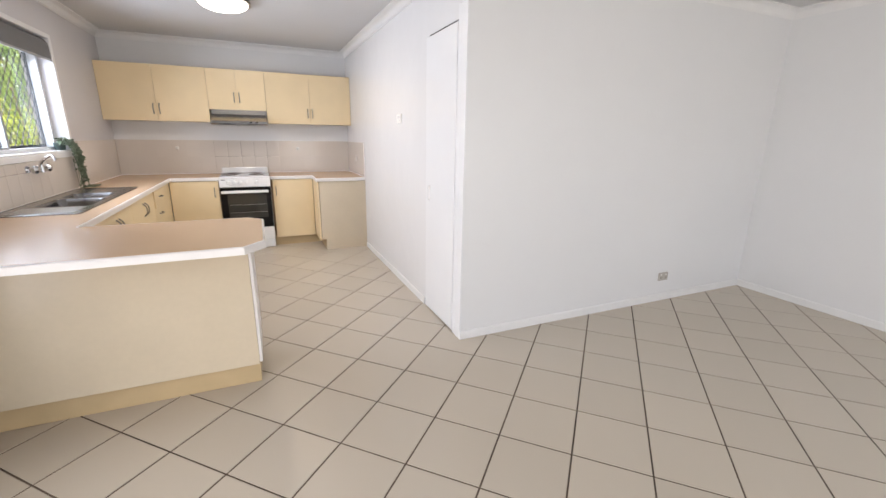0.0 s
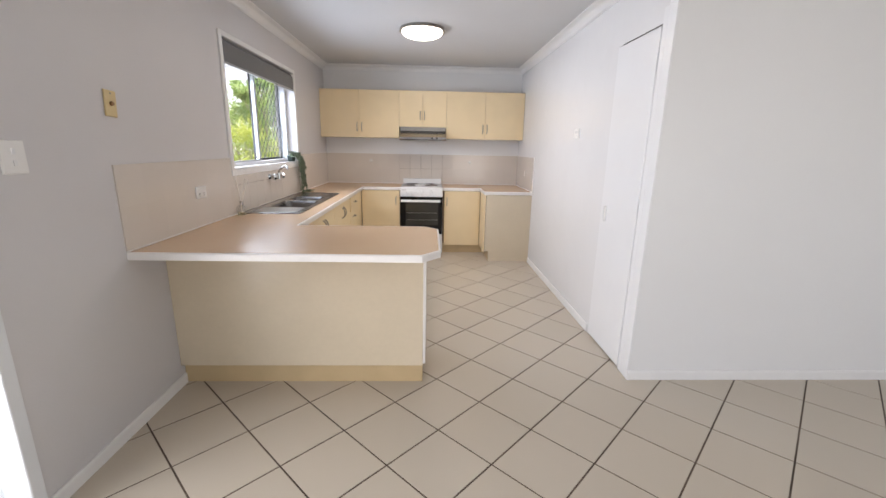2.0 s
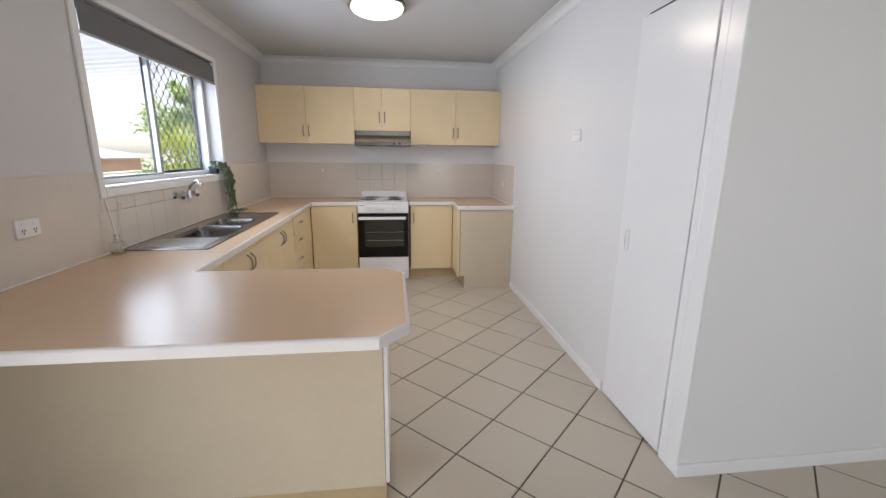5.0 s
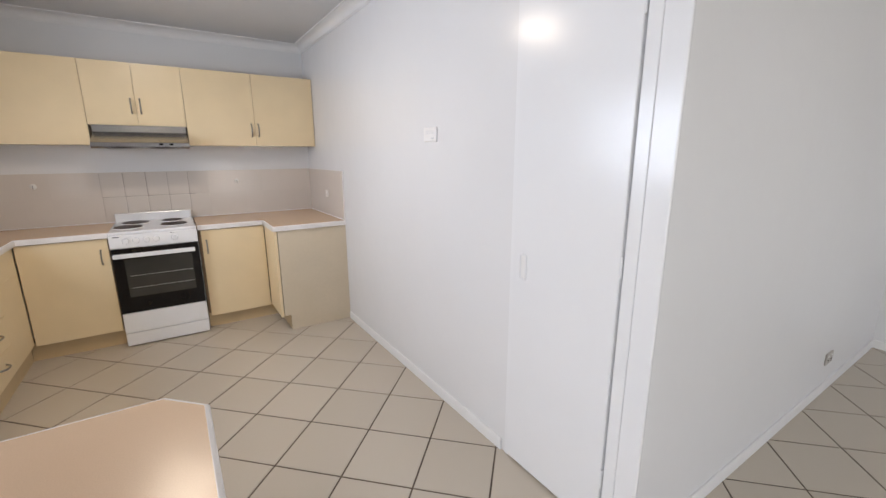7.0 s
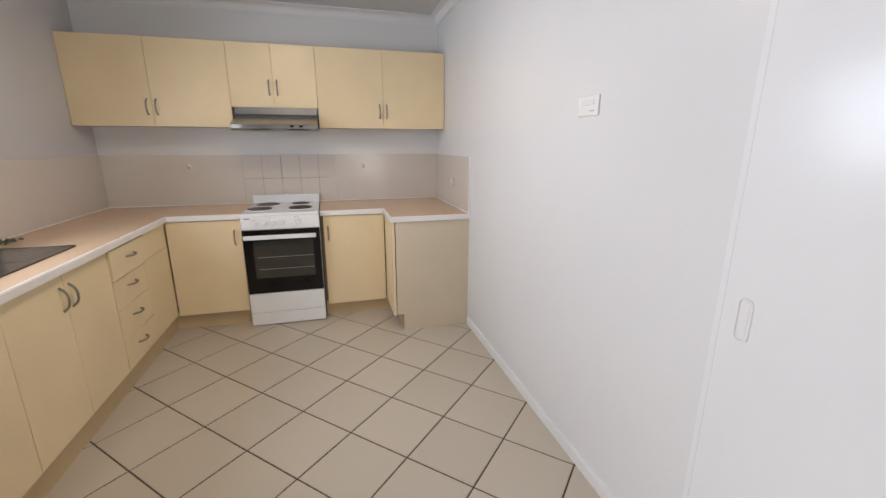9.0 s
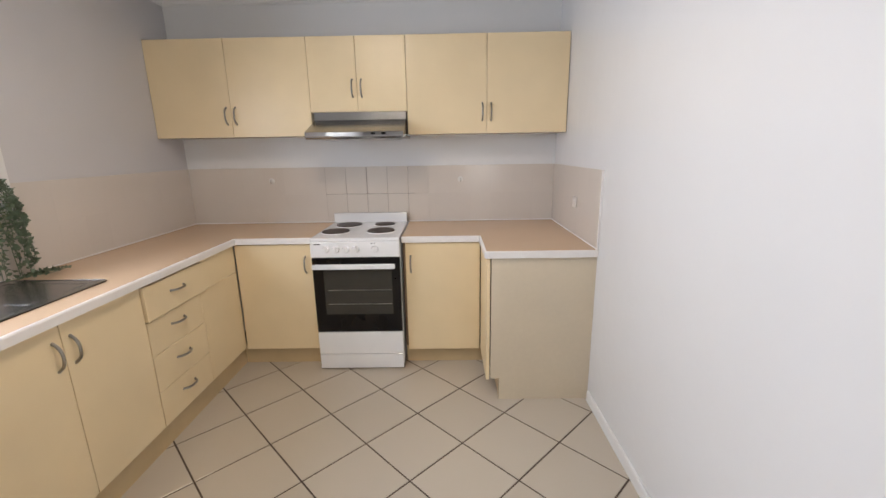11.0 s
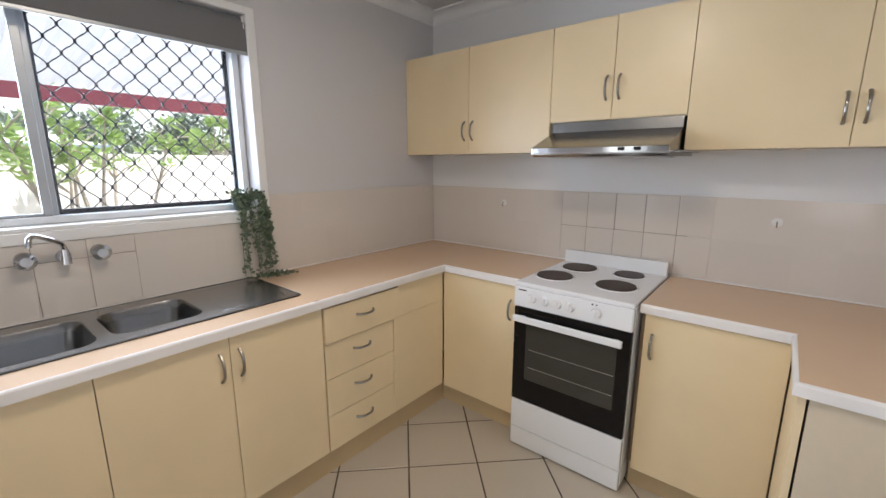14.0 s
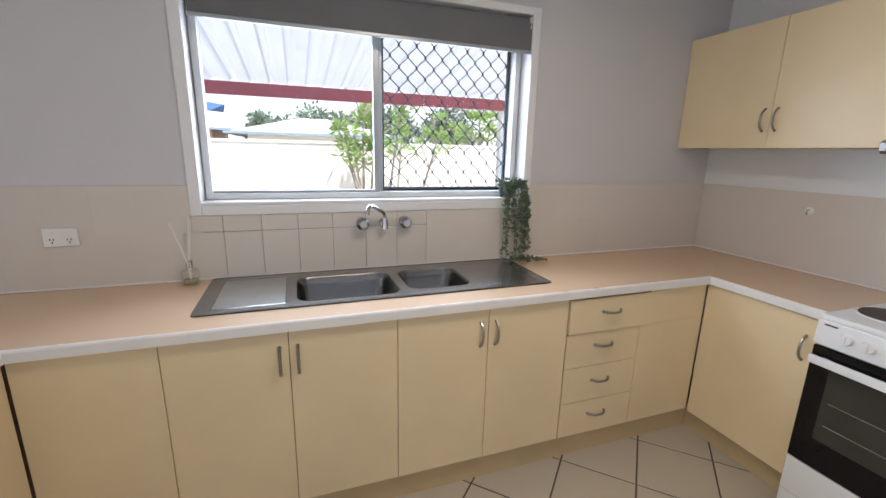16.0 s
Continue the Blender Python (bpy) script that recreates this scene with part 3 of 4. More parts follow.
c1 = base("base_cabinet", 2.2, 2.605, "cream blank-fronted base cabinet at the peninsula corner")
door_x(c1, 2.222, 2.605, DZ0, DZ1, CF, name="panel")
c1 = base("base_cabinet", 2.605, 3.398, "cream two-door base cabinet under the sink")
door_x(c1, 2.605, 3.001, DZ0, DZ1, CF, (2.97, 0.742)), door_x(c1, 3.001, 3.398, DZ0, DZ1, CF, (3.031, 0.742))
c1 = base("base_cabinet", 3.398, 4.184, "cream two-door base cabinet under the sink")
door_x(c1, 3.398, 3.787, DZ0, DZ1, CF, (3.752, 0.742)), door_x(c1, 3.787, 4.184, DZ0, DZ1, CF, (3.822, 0.742))
c1 = base("drawer_cabinet", 4.184, 5.02, "cream cabinet with four drawers and a blank corner panel")
door_x(c1, 4.188, 4.646, 0.682, DZ1 - 0.006, CF, (4.417, 0.779), True, name="drawer", proud=0.012)
for za, zb, zh in ((0.503, 0.677, 0.61), (0.318, 0.503, 0.426), (DZ0, 0.318, 0.243)):
    door_x(c1, 4.188, 4.61, za, zb, CF, (4.4, zh), True, name="drawer")
part("panel", box(CF - 0.017, CF - 0.001, 4.612, 5.022, DZ0, 0.68, 0.001), CREAM, c1, "blank corner panel")
part("panel", box(CF - 0.017, CF - 0.001, 4.65, 5.022, 0.6805, DZ1, 0.001), CREAM, c1, "blank corner panel")

NY = 5.022
c2 = thing("base_cabinet", (0.84, 5.3, 0), "cream single-door base cabinet beside the cooker", "cabinet", "base cabinets beside the cooker")
part("body", box(CF, 1.094, NY + 0.018, YB, 0.134, 0.858), INSIDE, c2)
part("kickboard", box(0.541, 1.094, 5.068, 5.085, 0, 0.134), KICK, c2, "tan kickboard")
door_y(c2, 0.58, 1.084, 0.123, DZ1, NY, (1.036, 0.72))
c2 = thing("base_cabinet", (1.93, 5.3, 0), "cream single-door base cabinet beside the cooker", "cabinet", "base cabinets beside the cooker")
part("body", box(1.672, 2.19, NY + 0.018, YB, 0.134, 0.858), INSIDE, c2)
part("kickboard", box(1.672, 2.25, 5.068, 5.085, 0, 0.134), KICK, c2, "tan kickboard")
door_y(c2, 1.688, 2.1725, 0.11, DZ1, NY, (1.722, 0.715))

c3 = thing("end_cabinet", (2.48, 4.9, 0), "cream return cabinet with a plain end panel against the white wall", "cabinet")
part("body", box(2.215, XR - 0.002, 4.62, 5.06, 0.134, 0.858), INSIDE, c3)
b = bmesh.new()
out = [(2.202, 0.134), (2.252, 0.134), (2.252, 0.0), (XR - 0.001, 0.0), (XR - 0.001, 0.858), (2.202, 0.858)]
va, vb = [b.verts.new((x, 4.602, z)) for x, z in out], [b.verts.new((x, 4.619, z)) for x, z in out]
b.faces.new(va), b.faces.new(vb[::-1])
for i in range(6):
    b.faces.new((va[i], vb[i], vb[(i + 1) % 6], va[(i + 1) % 6]))
part("end_panel", b, CREAM_PALE, c3, "pale cream end panel with notched foot")
part("door", box(2.1765, 2.1965, 4.606, 5.018, DZ0 - 0.01, DZ1, 0.0014), CREAM, c3)
part("kickboard", box(2.254, 2.27, 4.62, 5.067, 0, 0.134), KICK, c3, "tan kickboard")

p = thing("peninsula_cabinet", (0.73, 1.95, 0), "pale cream panelled peninsula base under the beige benchtop", "cabinet")
part("panel", box(0.002, 1.449, 1.735, 1.752, 0.128, 0.858, 0.001), CREAM_PALE, p, "pale cream back panel")
part("body", box(0.002, 1.44, 1.753, 2.2, 0.14, 0.858), INSIDE, p)
part("end_panel", box(1.45, 1.466, 1.737, 2.205, 0.14, 0.858, 0.002), EDGE, p, "white end panel")
b = box(0.002, 1.449, 1.77, 1.786, 0, 0.139)
box(1.433, 1.449, 1.786, 2.17, 0, 0.139, bm=b)
part("kickboard", b, KICK, p, "tan kickboard")
part("rear_panel", box(0.58, 1.449, 2.201, 2.217, 0.135, 0.856, 0.001), CREAM, p, "cream front panel on the kitchen side")

# benchtops
L1 = [(0.001, 1.453), (1.449, 1.453), (1.544, 1.562), (1.544, 2.15), (1.458, 2.238), (0.6, 2.238), (0.6, 5.005), (1.1, 5.005)]
SKX0, SKX1, SKY0, SKY1 = 0.012, 0.472, 2.68, 4.16
edge = [(0.0, 0.862), (0.0, 0.893), (0.003, 0.898), (0.009, 0.9003), (0.011, 0.9003), (0.011, 0.862)]
bt = thing("benchtop", (0.8, 3.5, 0.86), "pinkish beige laminate benchtop with white edging round the sink", "benchtop")
inner = [(0.001, 1.464), (1.444, 1.464), (1.533, 1.566), (1.533, 2.1455), (1.4535, 2.227), (0.589, 2.227), (0.589, 5.016), (1.1, 5.016), (1.1, YB), (0.001, YB)]
part("top", plate(inner, 0.862, BENCH, [rounded(SKX0 + 0.03, SKX1 - 0.03, SKY0 + 0.03, SKY1 - 0.03, 0.03)[::-1]]), BENCHTOP, bt)
part("edging", sweep(L1, edge), EDGE, bt, "white rounded edging")
bt = thing("benchtop", (2.2, 5.2, 0.86), "short pinkish beige laminate benchtop with white edging beside the cooker", "benchtop")
part("top", plate([(1.669, YB), (1.669, 5.016), (2.174, 5.016), (2.174, 4.597), (XR - 0.001, 4.597), (XR - 0.001, YB)], 0.862, BENCH), BENCHTOP, bt)
part("edging", sweep([(1.669, 5.005), (2.163, 5.005), (2.163, 4.586), (XR - 0.001, 4.586)], edge), EDGE, bt, "white rounded edging")

for y, w_, x in ((4.31, 0.016, 0.5895), (4.15, 0.01, 0.5885), (4.53, 0.008, 0.5892)):
    part("chip", tube([(x, y - w_, BENCH + 0.0003), (x + 0.002, y, BENCH + 0.0006), (x, y + w_, BENCH + 0.0003)], 0.0014, 5), INSIDE, bpy.data.objects["benchtop"], "small dark chip in the edging seam")

# sink
k = thing("sink", (0.25, 3.42, BENCH), "double bowl stainless steel sink with two drainboards", "sink")
bowls = [(0.10, 0.425, 3.035, 3.455, 0.06, 0.15), (0.10, 0.40, 3.495, 3.79, 0.06, 0.13)]
top = plate(rounded(SKX0, SKX1, SKY0, SKY1, 0.02), 0.9015, 0.9045, [rounded(*q[:4], q[4])[::-1] for q in bowls])
part("rim", top, STEEL, k, "flat stainless deck")
part("rolled_edge", sweep(rounded(SKX0, SKX1, SKY0, SKY1, 0.02), [(0, 0.9), (0, 0.905), (0.004, 0.9075), (0.008, 0.905), (0.008, 0.9)], closed=True), STEEL, k, "raised rolled edge")
for x0, x1, y0, y1, r, deep in bowls:
    b = bmesh.new()
    rings = []
    for inset, z in ((0, 0.9045), (0.004, 0.899), (0.011, 0.87), (0.02, 0.9 - deep + 0.045), (0.034, 0.9 - deep + 0.02), (0.055, 0.9 - deep + 0.006), (0.085, 0.9 - deep)):
        rings.append([b.verts.new((x, y, z)) for x, y in rounded(x0 + inset, x1 - inset, y0 + inset, y1 - inset, max(r - inset / 2, 0.02))])
    for ra, rb in zip(rings, rings[1:]):
        for i in range(len(ra)):
            b.faces.new((ra[i], ra[(i + 1) % len(ra)], rb[(i + 1) % len(ra)], rb[i]))
    b.faces.new(rings[-1])
    bw = part("bowl", b, BOWL_SHADED, k, "pressed steel bowl", smooth=True)
    part("waste", cyl(((x0 + x1) / 2, (y0 + y1) / 2, 0.9 - deep + 0.0005), ((x0 + x1) / 2, (y0 + y1) / 2, 0.9 - deep + 0.004), 0.042, 0.038), CHROME, bw, "round waste outlet")
for ya, yb in ((2.73, 3.0), (3.85, 4.11)):
    b = sweep(rounded(0.07, 0.425, ya, yb, 0.012), [(0, 0.9046), (0.004, 0.9058), (0.008, 0.9046)], closed=True)
    part("drainboard", b, STEEL, k, "pressed drainboard outline")
# Raised bright sheet stands in for the sky's reflection in the left drainboard.
part("drainboard_sheen", box(0.078, 0.418, 2.742, 2.992, 0.9047, 0.9062, 0.0005), RACK, k, "brighter sheet imitating sky reflected in the drainboard")

# wall tap set
t = thing("sink_tap", (0.0, 3.457, 1.137), "chrome wall-mounted sink mixer with two handles and a swivel spout", "tap")
for y in (3.35, 3.562):
    hb = cyl((0.008, y, 1.137), (0.02, y, 1.137), 0.027, 0.022)
    cyl((0.02, y, 1.137), (0.045, y, 1.137), 0.013, bm=hb)
    part("flange", hb, CHROME, t, "chrome tap body", smooth=True)
    b = cyl((0.04, y, 1.137), (0.062, y, 1.137), 0.028, 0.031)
    cyl((0.062, y, 1.137), (0.078, y, 1.137), 0.031, 0.017, bm=b)
    for a in range(4):
        an = a * math.pi / 2 + 0.5
        cyl((0.058, y, 1.137), (0.058, y + 0.029 * math.cos(an), 1.137 + 0.029 * math.sin(an)), 0.008, 0.007, 12, b)
    part("knob", b, CHROME, t, "chrome tap handle", smooth=True)
b = cyl((0.008, 3.457, 1.133), (0.02, 3.457, 1.133), 0.024, 0.02)
cyl((0.02, 3.457, 1.133), (0.055, 3.457, 1.133), 0.017, 0.019, bm=b), cyl((0.055, 3.457, 1.11), (0.055, 3.457, 1.165), 0.016, 0.012, bm=b)
part("body", b, CHROME, t, smooth=True)
b = tube([(0.055, 3.457, 1.15), (0.058, 3.456, 1.172), (0.066, 3.449, 1.19), (0.085, 3.432, 1.204), (0.115, 3.405, 1.22), (0.145, 3.38, 1.234), (0.16, 3.367, 1.236), (0.171, 3.358, 1.228), (0.176, 3.354, 1.21), (0.177, 3.353, 1.2)], 0.0088, 12)
part("spout", b, CHROME, t, "curved chrome spout", smooth=True)


# ---- small fittings ----
def fitting(name, at, size, out, material, label, category, buttons=()):
    """A wall plate centred at `at` whose face looks along out; buttons: (across, up, w, h, material)."""
    at, out = Vector(at), Vector(out)
    side = Vector((0, 0, 1)).cross(out)
    e = thing(name, at, label, category)

    def slab(a, u, w, hh, d0, d1, bev):
        c0, c1 = at + side * (a - w / 2) + out * d0, at + side * (a + w / 2) + out * d1
        return box(min(c0.x, c1.x), max(c0.x, c1.x), min(c0.y, c1.y), max(c0.y, c1.y), at.z + u - hh / 2, at.z + u + hh / 2, bev)
    part("plate", slab(0, 0, size[0], size[1], 0, 0.009, 0.003), material, e)
    for nm, a, u, w, hh, m in buttons:
        part(nm, slab(a, u, w, hh, 0.0085, 0.0115, 0.0006), m, e)
    return e


def gpo(name, at, out, label, two=True, body=PLASTIC):
    bs = []
    for c in ((-0.028, 0.028) if two else (0.0,)):
        bs += [("rocker", c, 0.018, 0.014, 0.01, PLASTIC), ("slot", c - 0.006, -0.008, 0.0025, 0.008, SHADOW_GAP), ("slot", c + 0.006, -0.008, 0.0025, 0.008, SHADOW_GAP), ("slot", c, -0.02, 0.0025, 0.008, SHADOW_GAP)]
    return fitting(name, at, (0.117, 0.075), out, body, label, "power outlet", bs)


gpo("double_power_outlet", (0.0075, 2.163, 1.119), (1, 0, 0), "white double power outlet on the tiled splashback")
fitting("wall_switch", (XR - 0.008, 5.02, 1.105), (0.066, 0.066), (-1, 0, 0), mat("aged_plastic", (0.64, 0.60, 0.55), 0.3), "small square aged outlet on the side splashback", "power outlet", [("rocker", 0, 0.012, 0.016, 0.012, PLASTIC)])
gpo("power_outlet", (4.795, YK, 0.228), (0, -1, 0), "grey-beige low power outlet above the skirting", body=mat("greyed_plastic", (0.42, 0.39, 0.35), 0.4))
fitting("thermostat", (XR, 3.156, 1.566), (0.135, 0.078), (-1, 0, 0), PLASTIC, "white control plate on the white wall", "switch", [("lid", 0, 0.012, 0.08, 0.02, WHITE), ("slot", 0.03, -0.02, 0.03, 0.004, GREY_ALU)])
fitting("light_switch", (0, 0.993, 1.368), (0.096, 0.118), (1, 0, 0), PLASTIC, "white two-gang light switch on the painted wall", "switch", [("rocker", 0, 0.02, 0.014, 0.02, WHITE), ("rocker", 0, -0.02, 0.014, 0.02, WHITE)])
e = fitting("phone_outlet", (0, 1.505, 1.597), (0.072, 0.118), (1, 0, 0), YELLOWED, "yellowed wall phone plate with a dark centre stud", "wall plate")
e.rotation_euler.x = radians(-4)
part("stud", cyl((0.008, 1.505, 1.597), (0.018, 1.505, 1.597), 0.011, 0.009, 16), mat("brown_stud", (0.25, 0.13, 0.05), 0.4), e, "brown centre stud", smooth=True)
part("screw", cyl((0.008, 1.505, 1.642), (0.0105, 1.505, 1.642), 0.004, n=10), NICKEL, e, "small screw")
for x, z in ((0.634, 1.224), (2.067, 1.218)):
    e = thing("tile_hook", (x, YB - 0.009, z), "small clear suction hook on the tiled splashback", "hook")
    part("cup", cyl((x, YB - 0.009, z), (x, YB - 0.014, z), 0.022, 0.014), mat("clear_plastic", (0.78, 0.76, 0.72), 0.12), e, smooth=True)
    part("hook", tube([(x, YB - 0.013, z + 0.006), (x, YB - 0.028, z + 0.004), (x, YB - 0.034, z - 0.01), (x, YB - 0.028, z - 0.018), (x, YB - 0.022, z - 0.012)], 0.003), CHROME, e, "chrome hook", smooth=True)

# reed diffuser
e = thing("reed_diffuser", (0.075, 2.6, BENCH), "clear glass reed diffuser with white reeds on the bench", "diffuser")
bx, by = 0.062, 2.606
b = plate(rounded(bx - 0.032, bx + 0.032, by - 0.032, by + 0.032, 0.012), 0.901, 0.965)
cyl((bx, by, 0.965), (bx, by, 0.976), 0.027, 0.014, 24, b)
ob = part("bottle", b, GLASS, e, "clear square bottle", smooth=True)
ob.visible_shadow = False
part("oil", plate(rounded(bx - 0.027, bx + 0.027, by - 0.027, by + 0.027, 0.01), 0.906, 0.922), OIL, e, "pale yellow oil", smooth=True)
part("collar", cyl((bx, by, 0.976), (bx, by, 1.008), 0.013, 0.013, 20), CHROME, e, "silver collar", smooth=True)
for dx, dy, tz in ((0.062, -0.040, 1.18), (0.070, -0.032, 1.172), (-0.030, 0.008, 1.188), (-0.036, 0.015, 1.18)):
    part("reed", tube([(bx, by, 0.925), (bx + dx * 0.15, by + dy * 0.15, 1.008), (bx + dx, by + dy, tz)], 0.0036, 6), REED, e, "thin white reed")

# trailing plant on the sill
rnd = random.Random(4)
e = thing("trailing_plant", (-0.03, 4.17, WZ0 + 0.012), "green trailing plant in a dark pot on the window sill", "plant")
part("pot", cyl((-0.045, 4.165, WZ0 + 0.012), (-0.045, 4.165, WZ0 + 0.075), 0.035, 0.045, 24), POT, e, smooth=True)
sb, lb = bmesh.new(), bmesh.new()


def leaf(bm, at, d, size, wide=0.55):
    d = d.normalized()
    s_ = d.cross(Vector((rnd.uniform(-1, 1), rnd.uniform(-1, 1), rnd.uniform(-0.4, 1)))).normalized()
    nrm = d.cross(s_)
    p0, p1, p2, p3 = at, at + d * size * 0.5 + s_ * size * wide / 2 + nrm * size * 0.1, at + d * size, at + d * size * 0.5 - s_ * size * wide / 2 + nrm * size * 0.1
    vs = [bm.verts.new(q) for q in (p0, p1, p2, p3)]
    bm.faces.new((vs[0], vs[1], vs[2])), bm.faces.new((vs[0], vs[2], vs[3]))


for i in range(22):
    y = 4.172 + rnd.choice((-0.05, -0.035, 0.0, 0.04, 0.055)) + rnd.uniform(-0.02, 0.02)
    low = rnd.choice((0.935, 0.945, 0.96, 1.0, 1.05, 1.1))
    pts = [Vector((-0.03, y, WZ0 + 0.08)), Vector((0.02, y + rnd.uniform(-0.02, 0.02), WZ0 + 0.075 + rnd.uniform(0, 0.03)))]
    x, z = 0.04 + rnd.uniform(0, 0.03), WZ0 + 0.03
    while z > low:
        pts.append(Vector((x, y, z)))
        x, y, z = x + rnd.uniform(-0.006, 0.008), y + rnd.uniform(-0.006, 0.007), z - 0.03
    if i % 4 == 0:
        yy = y
        pts.append(Vector((x, yy, 0.915)))
        for s2 in range(rnd.randint(3, 6)):
            yy += 0.026
            x += 0.012
            pts.append(Vector((x, yy, 0.912 + rnd.uniform(0, 0.006))))
    tube(pts, 0.0016, 4, sb)
    for q, q2 in zip(pts, pts[1:]):
        for s2 in range(4):
            at = q.lerp(q2, rnd.random())
            v = Vector((rnd.uniform(-0.3, 1), rnd.uniform(-1, 1), rnd.uniform(-0.8, 0.6)))
            if at.z < 0.95:
                v.z = abs(v.z)
            leaf(lb, at, v, rnd.uniform(0.014, 0.026), 0.7)
for i in range(110):
    v = Vector((rnd.uniform(-0.4, 1), rnd.uniform(-1, 1), rnd.uniform(-0.2, 1)))
    leaf(lb, Vector((-0.03 + rnd.uniform(-0.03, 0.06), 4.168 + rnd.uniform(-0.075, 0.08), WZ0 + 0.08 + rnd.uniform(-0.025, 0.03))), v, rnd.uniform(0.015, 0.03), 0.75)
part("stem", sb, LEAF, e, kind="stuff")
part("leaves", lb, LEAF, e, kind="stuff")

# ceiling light
e = thing("ceiling_light", (1.40, 3.70, CEIL), "round shallow lit ceiling light with a thin metal rim", "ceiling light")
cx, cy = 1.40, 3.70
part("rim", cyl((cx, cy, CEIL), (cx, cy, CEIL - 0.03), 0.205, 0.216, 64), NICKEL, e, "brushed metal rim", smooth=True)
b = bmesh.new()
rings = []
for a in range(0, 91, 10):
    r, z = 0.192 * math.cos(radians(a)), CEIL - 0.030 - 0.062 * math.sin(radians(a))
    rings.append([b.verts.new((cx + max(r, 0.001) * math.cos(2 * math.pi * j / 40), cy + max(r, 0.001) * math.sin(2 * math.pi * j / 40), z)) for j in range(40)])
for ra, rb in zip(rings, rings[1:]):
    for j in range(40):
        b.faces.new((ra[j], ra[(j + 1) % 40], rb[(j + 1) % 40], rb[j]))
b.faces.new(rings[-1])
part("shade", b, GLOBE, e, "glowing white glass bowl", smooth=True)
lamp = new("ceiling_lamp", bpy.data.lights.new("ceiling_lamp", "AREA"))
lamp.data.shape, lamp.data.size, lamp.data.energy, lamp.data.color = "DISK", 0.30, 5.5, (1.0, 0.87, 0.70)
lamp.location = (cx, cy, CEIL - 0.095)

# ---- outdoors ----
structure("ground", plate([(-400, -400), (400, -400), (400, 400), (-400, 400)], -0.5, -0.22), GRASS, "pale dry open ground")
structure("pavement", box(-5.6, -T, -12, 30, -0.22, -0.12), PATIO, "pale concrete patio")
f = thing("fence", (-5.6, 8, -0.12), "tall white rendered boundary fence", "fence")
part("panel", box(-5.7, -5.6, -10, 9.5, -0.2, 1.58), FENCE, f)
part("capping", box(-5.72, -5.58, -10, 9.52, 1.58, 1.62, 0.004), FENCE, f, "fence capping")
a = thing("patio_awning", (-1.6, 2, 2.2), "patio awning of translucent corrugated sheet on a maroon beam", "awning")
b = bmesh.new()
n, ya, yb = 480, -3.0, 6.0
prof = []
for i in range(n + 1):
    y = ya + (yb - ya) * i / n
    ph = (y % 0.19) / 0.19
    prof.append((y, 0.028 if ph < 0.22 else (0.028 * (1 - (ph - 0.22) / 0.1) if ph < 0.32 else (0.0 if ph < 0.9 else 0.028 * (ph - 0.9) / 0.1))))
va = [b.verts.new((-0.22, y, 2.44 + dz)) for y, dz in prof]
vb = [b.verts.new((-3.15, y, 2.165 + dz)) for y, dz in prof]
for i in range(n):
    b.faces.new((va[i], va[i + 1], vb[i + 1], vb[i]))
part("roof_sheet", b, SHEET, a, "translucent white corrugated sheet")
part("beam", box(-3.05, -3.0, -3.0, 6.0, 2.018, 2.15, 0.004), MAROON, a, "maroon painted beam")
for y in (-2.8, 1.2, 5.66):
    part("post", box(-3.12, -3.04, y - 0.04, y + 0.04, -0.12, 2.02, 0.004), ALU, a, "pale steel post")


def house(name, x0, x1, y0, y1, eave, ridge, label, wall=None):
    h = thing(name, ((x0 + x1) / 2, (y0 + y1) / 2, -0.2), label, "house")
    part("wall", box(x0 + 0.5, x1 - 0.5, y0 + 0.5, y1 - 0.5, -0.2, eave - 0.02), wall or BRICK, h, "plain outer walls")
    b = bmesh.new()
    c = [b.verts.new(q) for q in ((x0, y0, eave), (x1, y0, eave), (x1, y1, eave), (x0, y1, eave))]
    m = min(x1 - x0, y1 - y0) / 2
    r = ([b.verts.new(((x0 + x1) / 2, y0 + m, ridge)), b.verts.new(((x0 + x1) / 2, y1 - m, ridge))])
    b.faces.new((c[0], c[1], r[0])), b.faces.new((c[1], c[2], r[1], r[0])), b.faces.new((c[2], c[3], r[1])), b.faces.new((c[3], c[0], r[0], r[1])), b.faces.new(c[::-1])
    part("roof", b, ROOFM, h, "pale hipped metal roof")
    part("gutter", sweep([(x0, y0), (x1, y0), (x1, y1), (x0, y1)], [(0, eave - 0.05), (0, eave + 0.02), (-0.08, eave + 0.02), (-0.08, eave - 0.05)], closed=True), GUTTER, h, "blue painted gutter")
    w_ = part("window", box(x1 - 0.5, x1 - 0.47, (y0 + y1) / 2 - 0.9, (y0 + y1) / 2 + 0.9, 0.9, eave - 0.4), ALU, h, "white framed window")
    part("pane", box(x1 - 0.475, x1 - 0.46, (y0 + y1) / 2 - 0.82, (y0 + y1) / 2 + 0.82, 0.98, eave - 0.48), BLACK_GLASS, w_, "dark pane")
    return h


house("neighbour_house", -15.5, -11.5, 1.25, 6.2, 1.93, 2.5, "neighbouring single-storey house with pale walls and a pale metal roof", FENCE)
house("neighbour_house", -17, -12.6, -5, 1.15, 2.05, 2.85, "neighbouring house with tan brick walls and a pale hipped roof")
house("neighbour_house", -25, -13, 16, 28, 1.1, 2.7, "tan brick house with pale roof beyond the fence end")
lw_ = thing("low_fence", (-8, 20, -0.2), "low white rendered garden wall", "fence")
part("panel", box(-8.1, -8.0, 10, 30, -0.2, 0.7), FENCE, lw_)
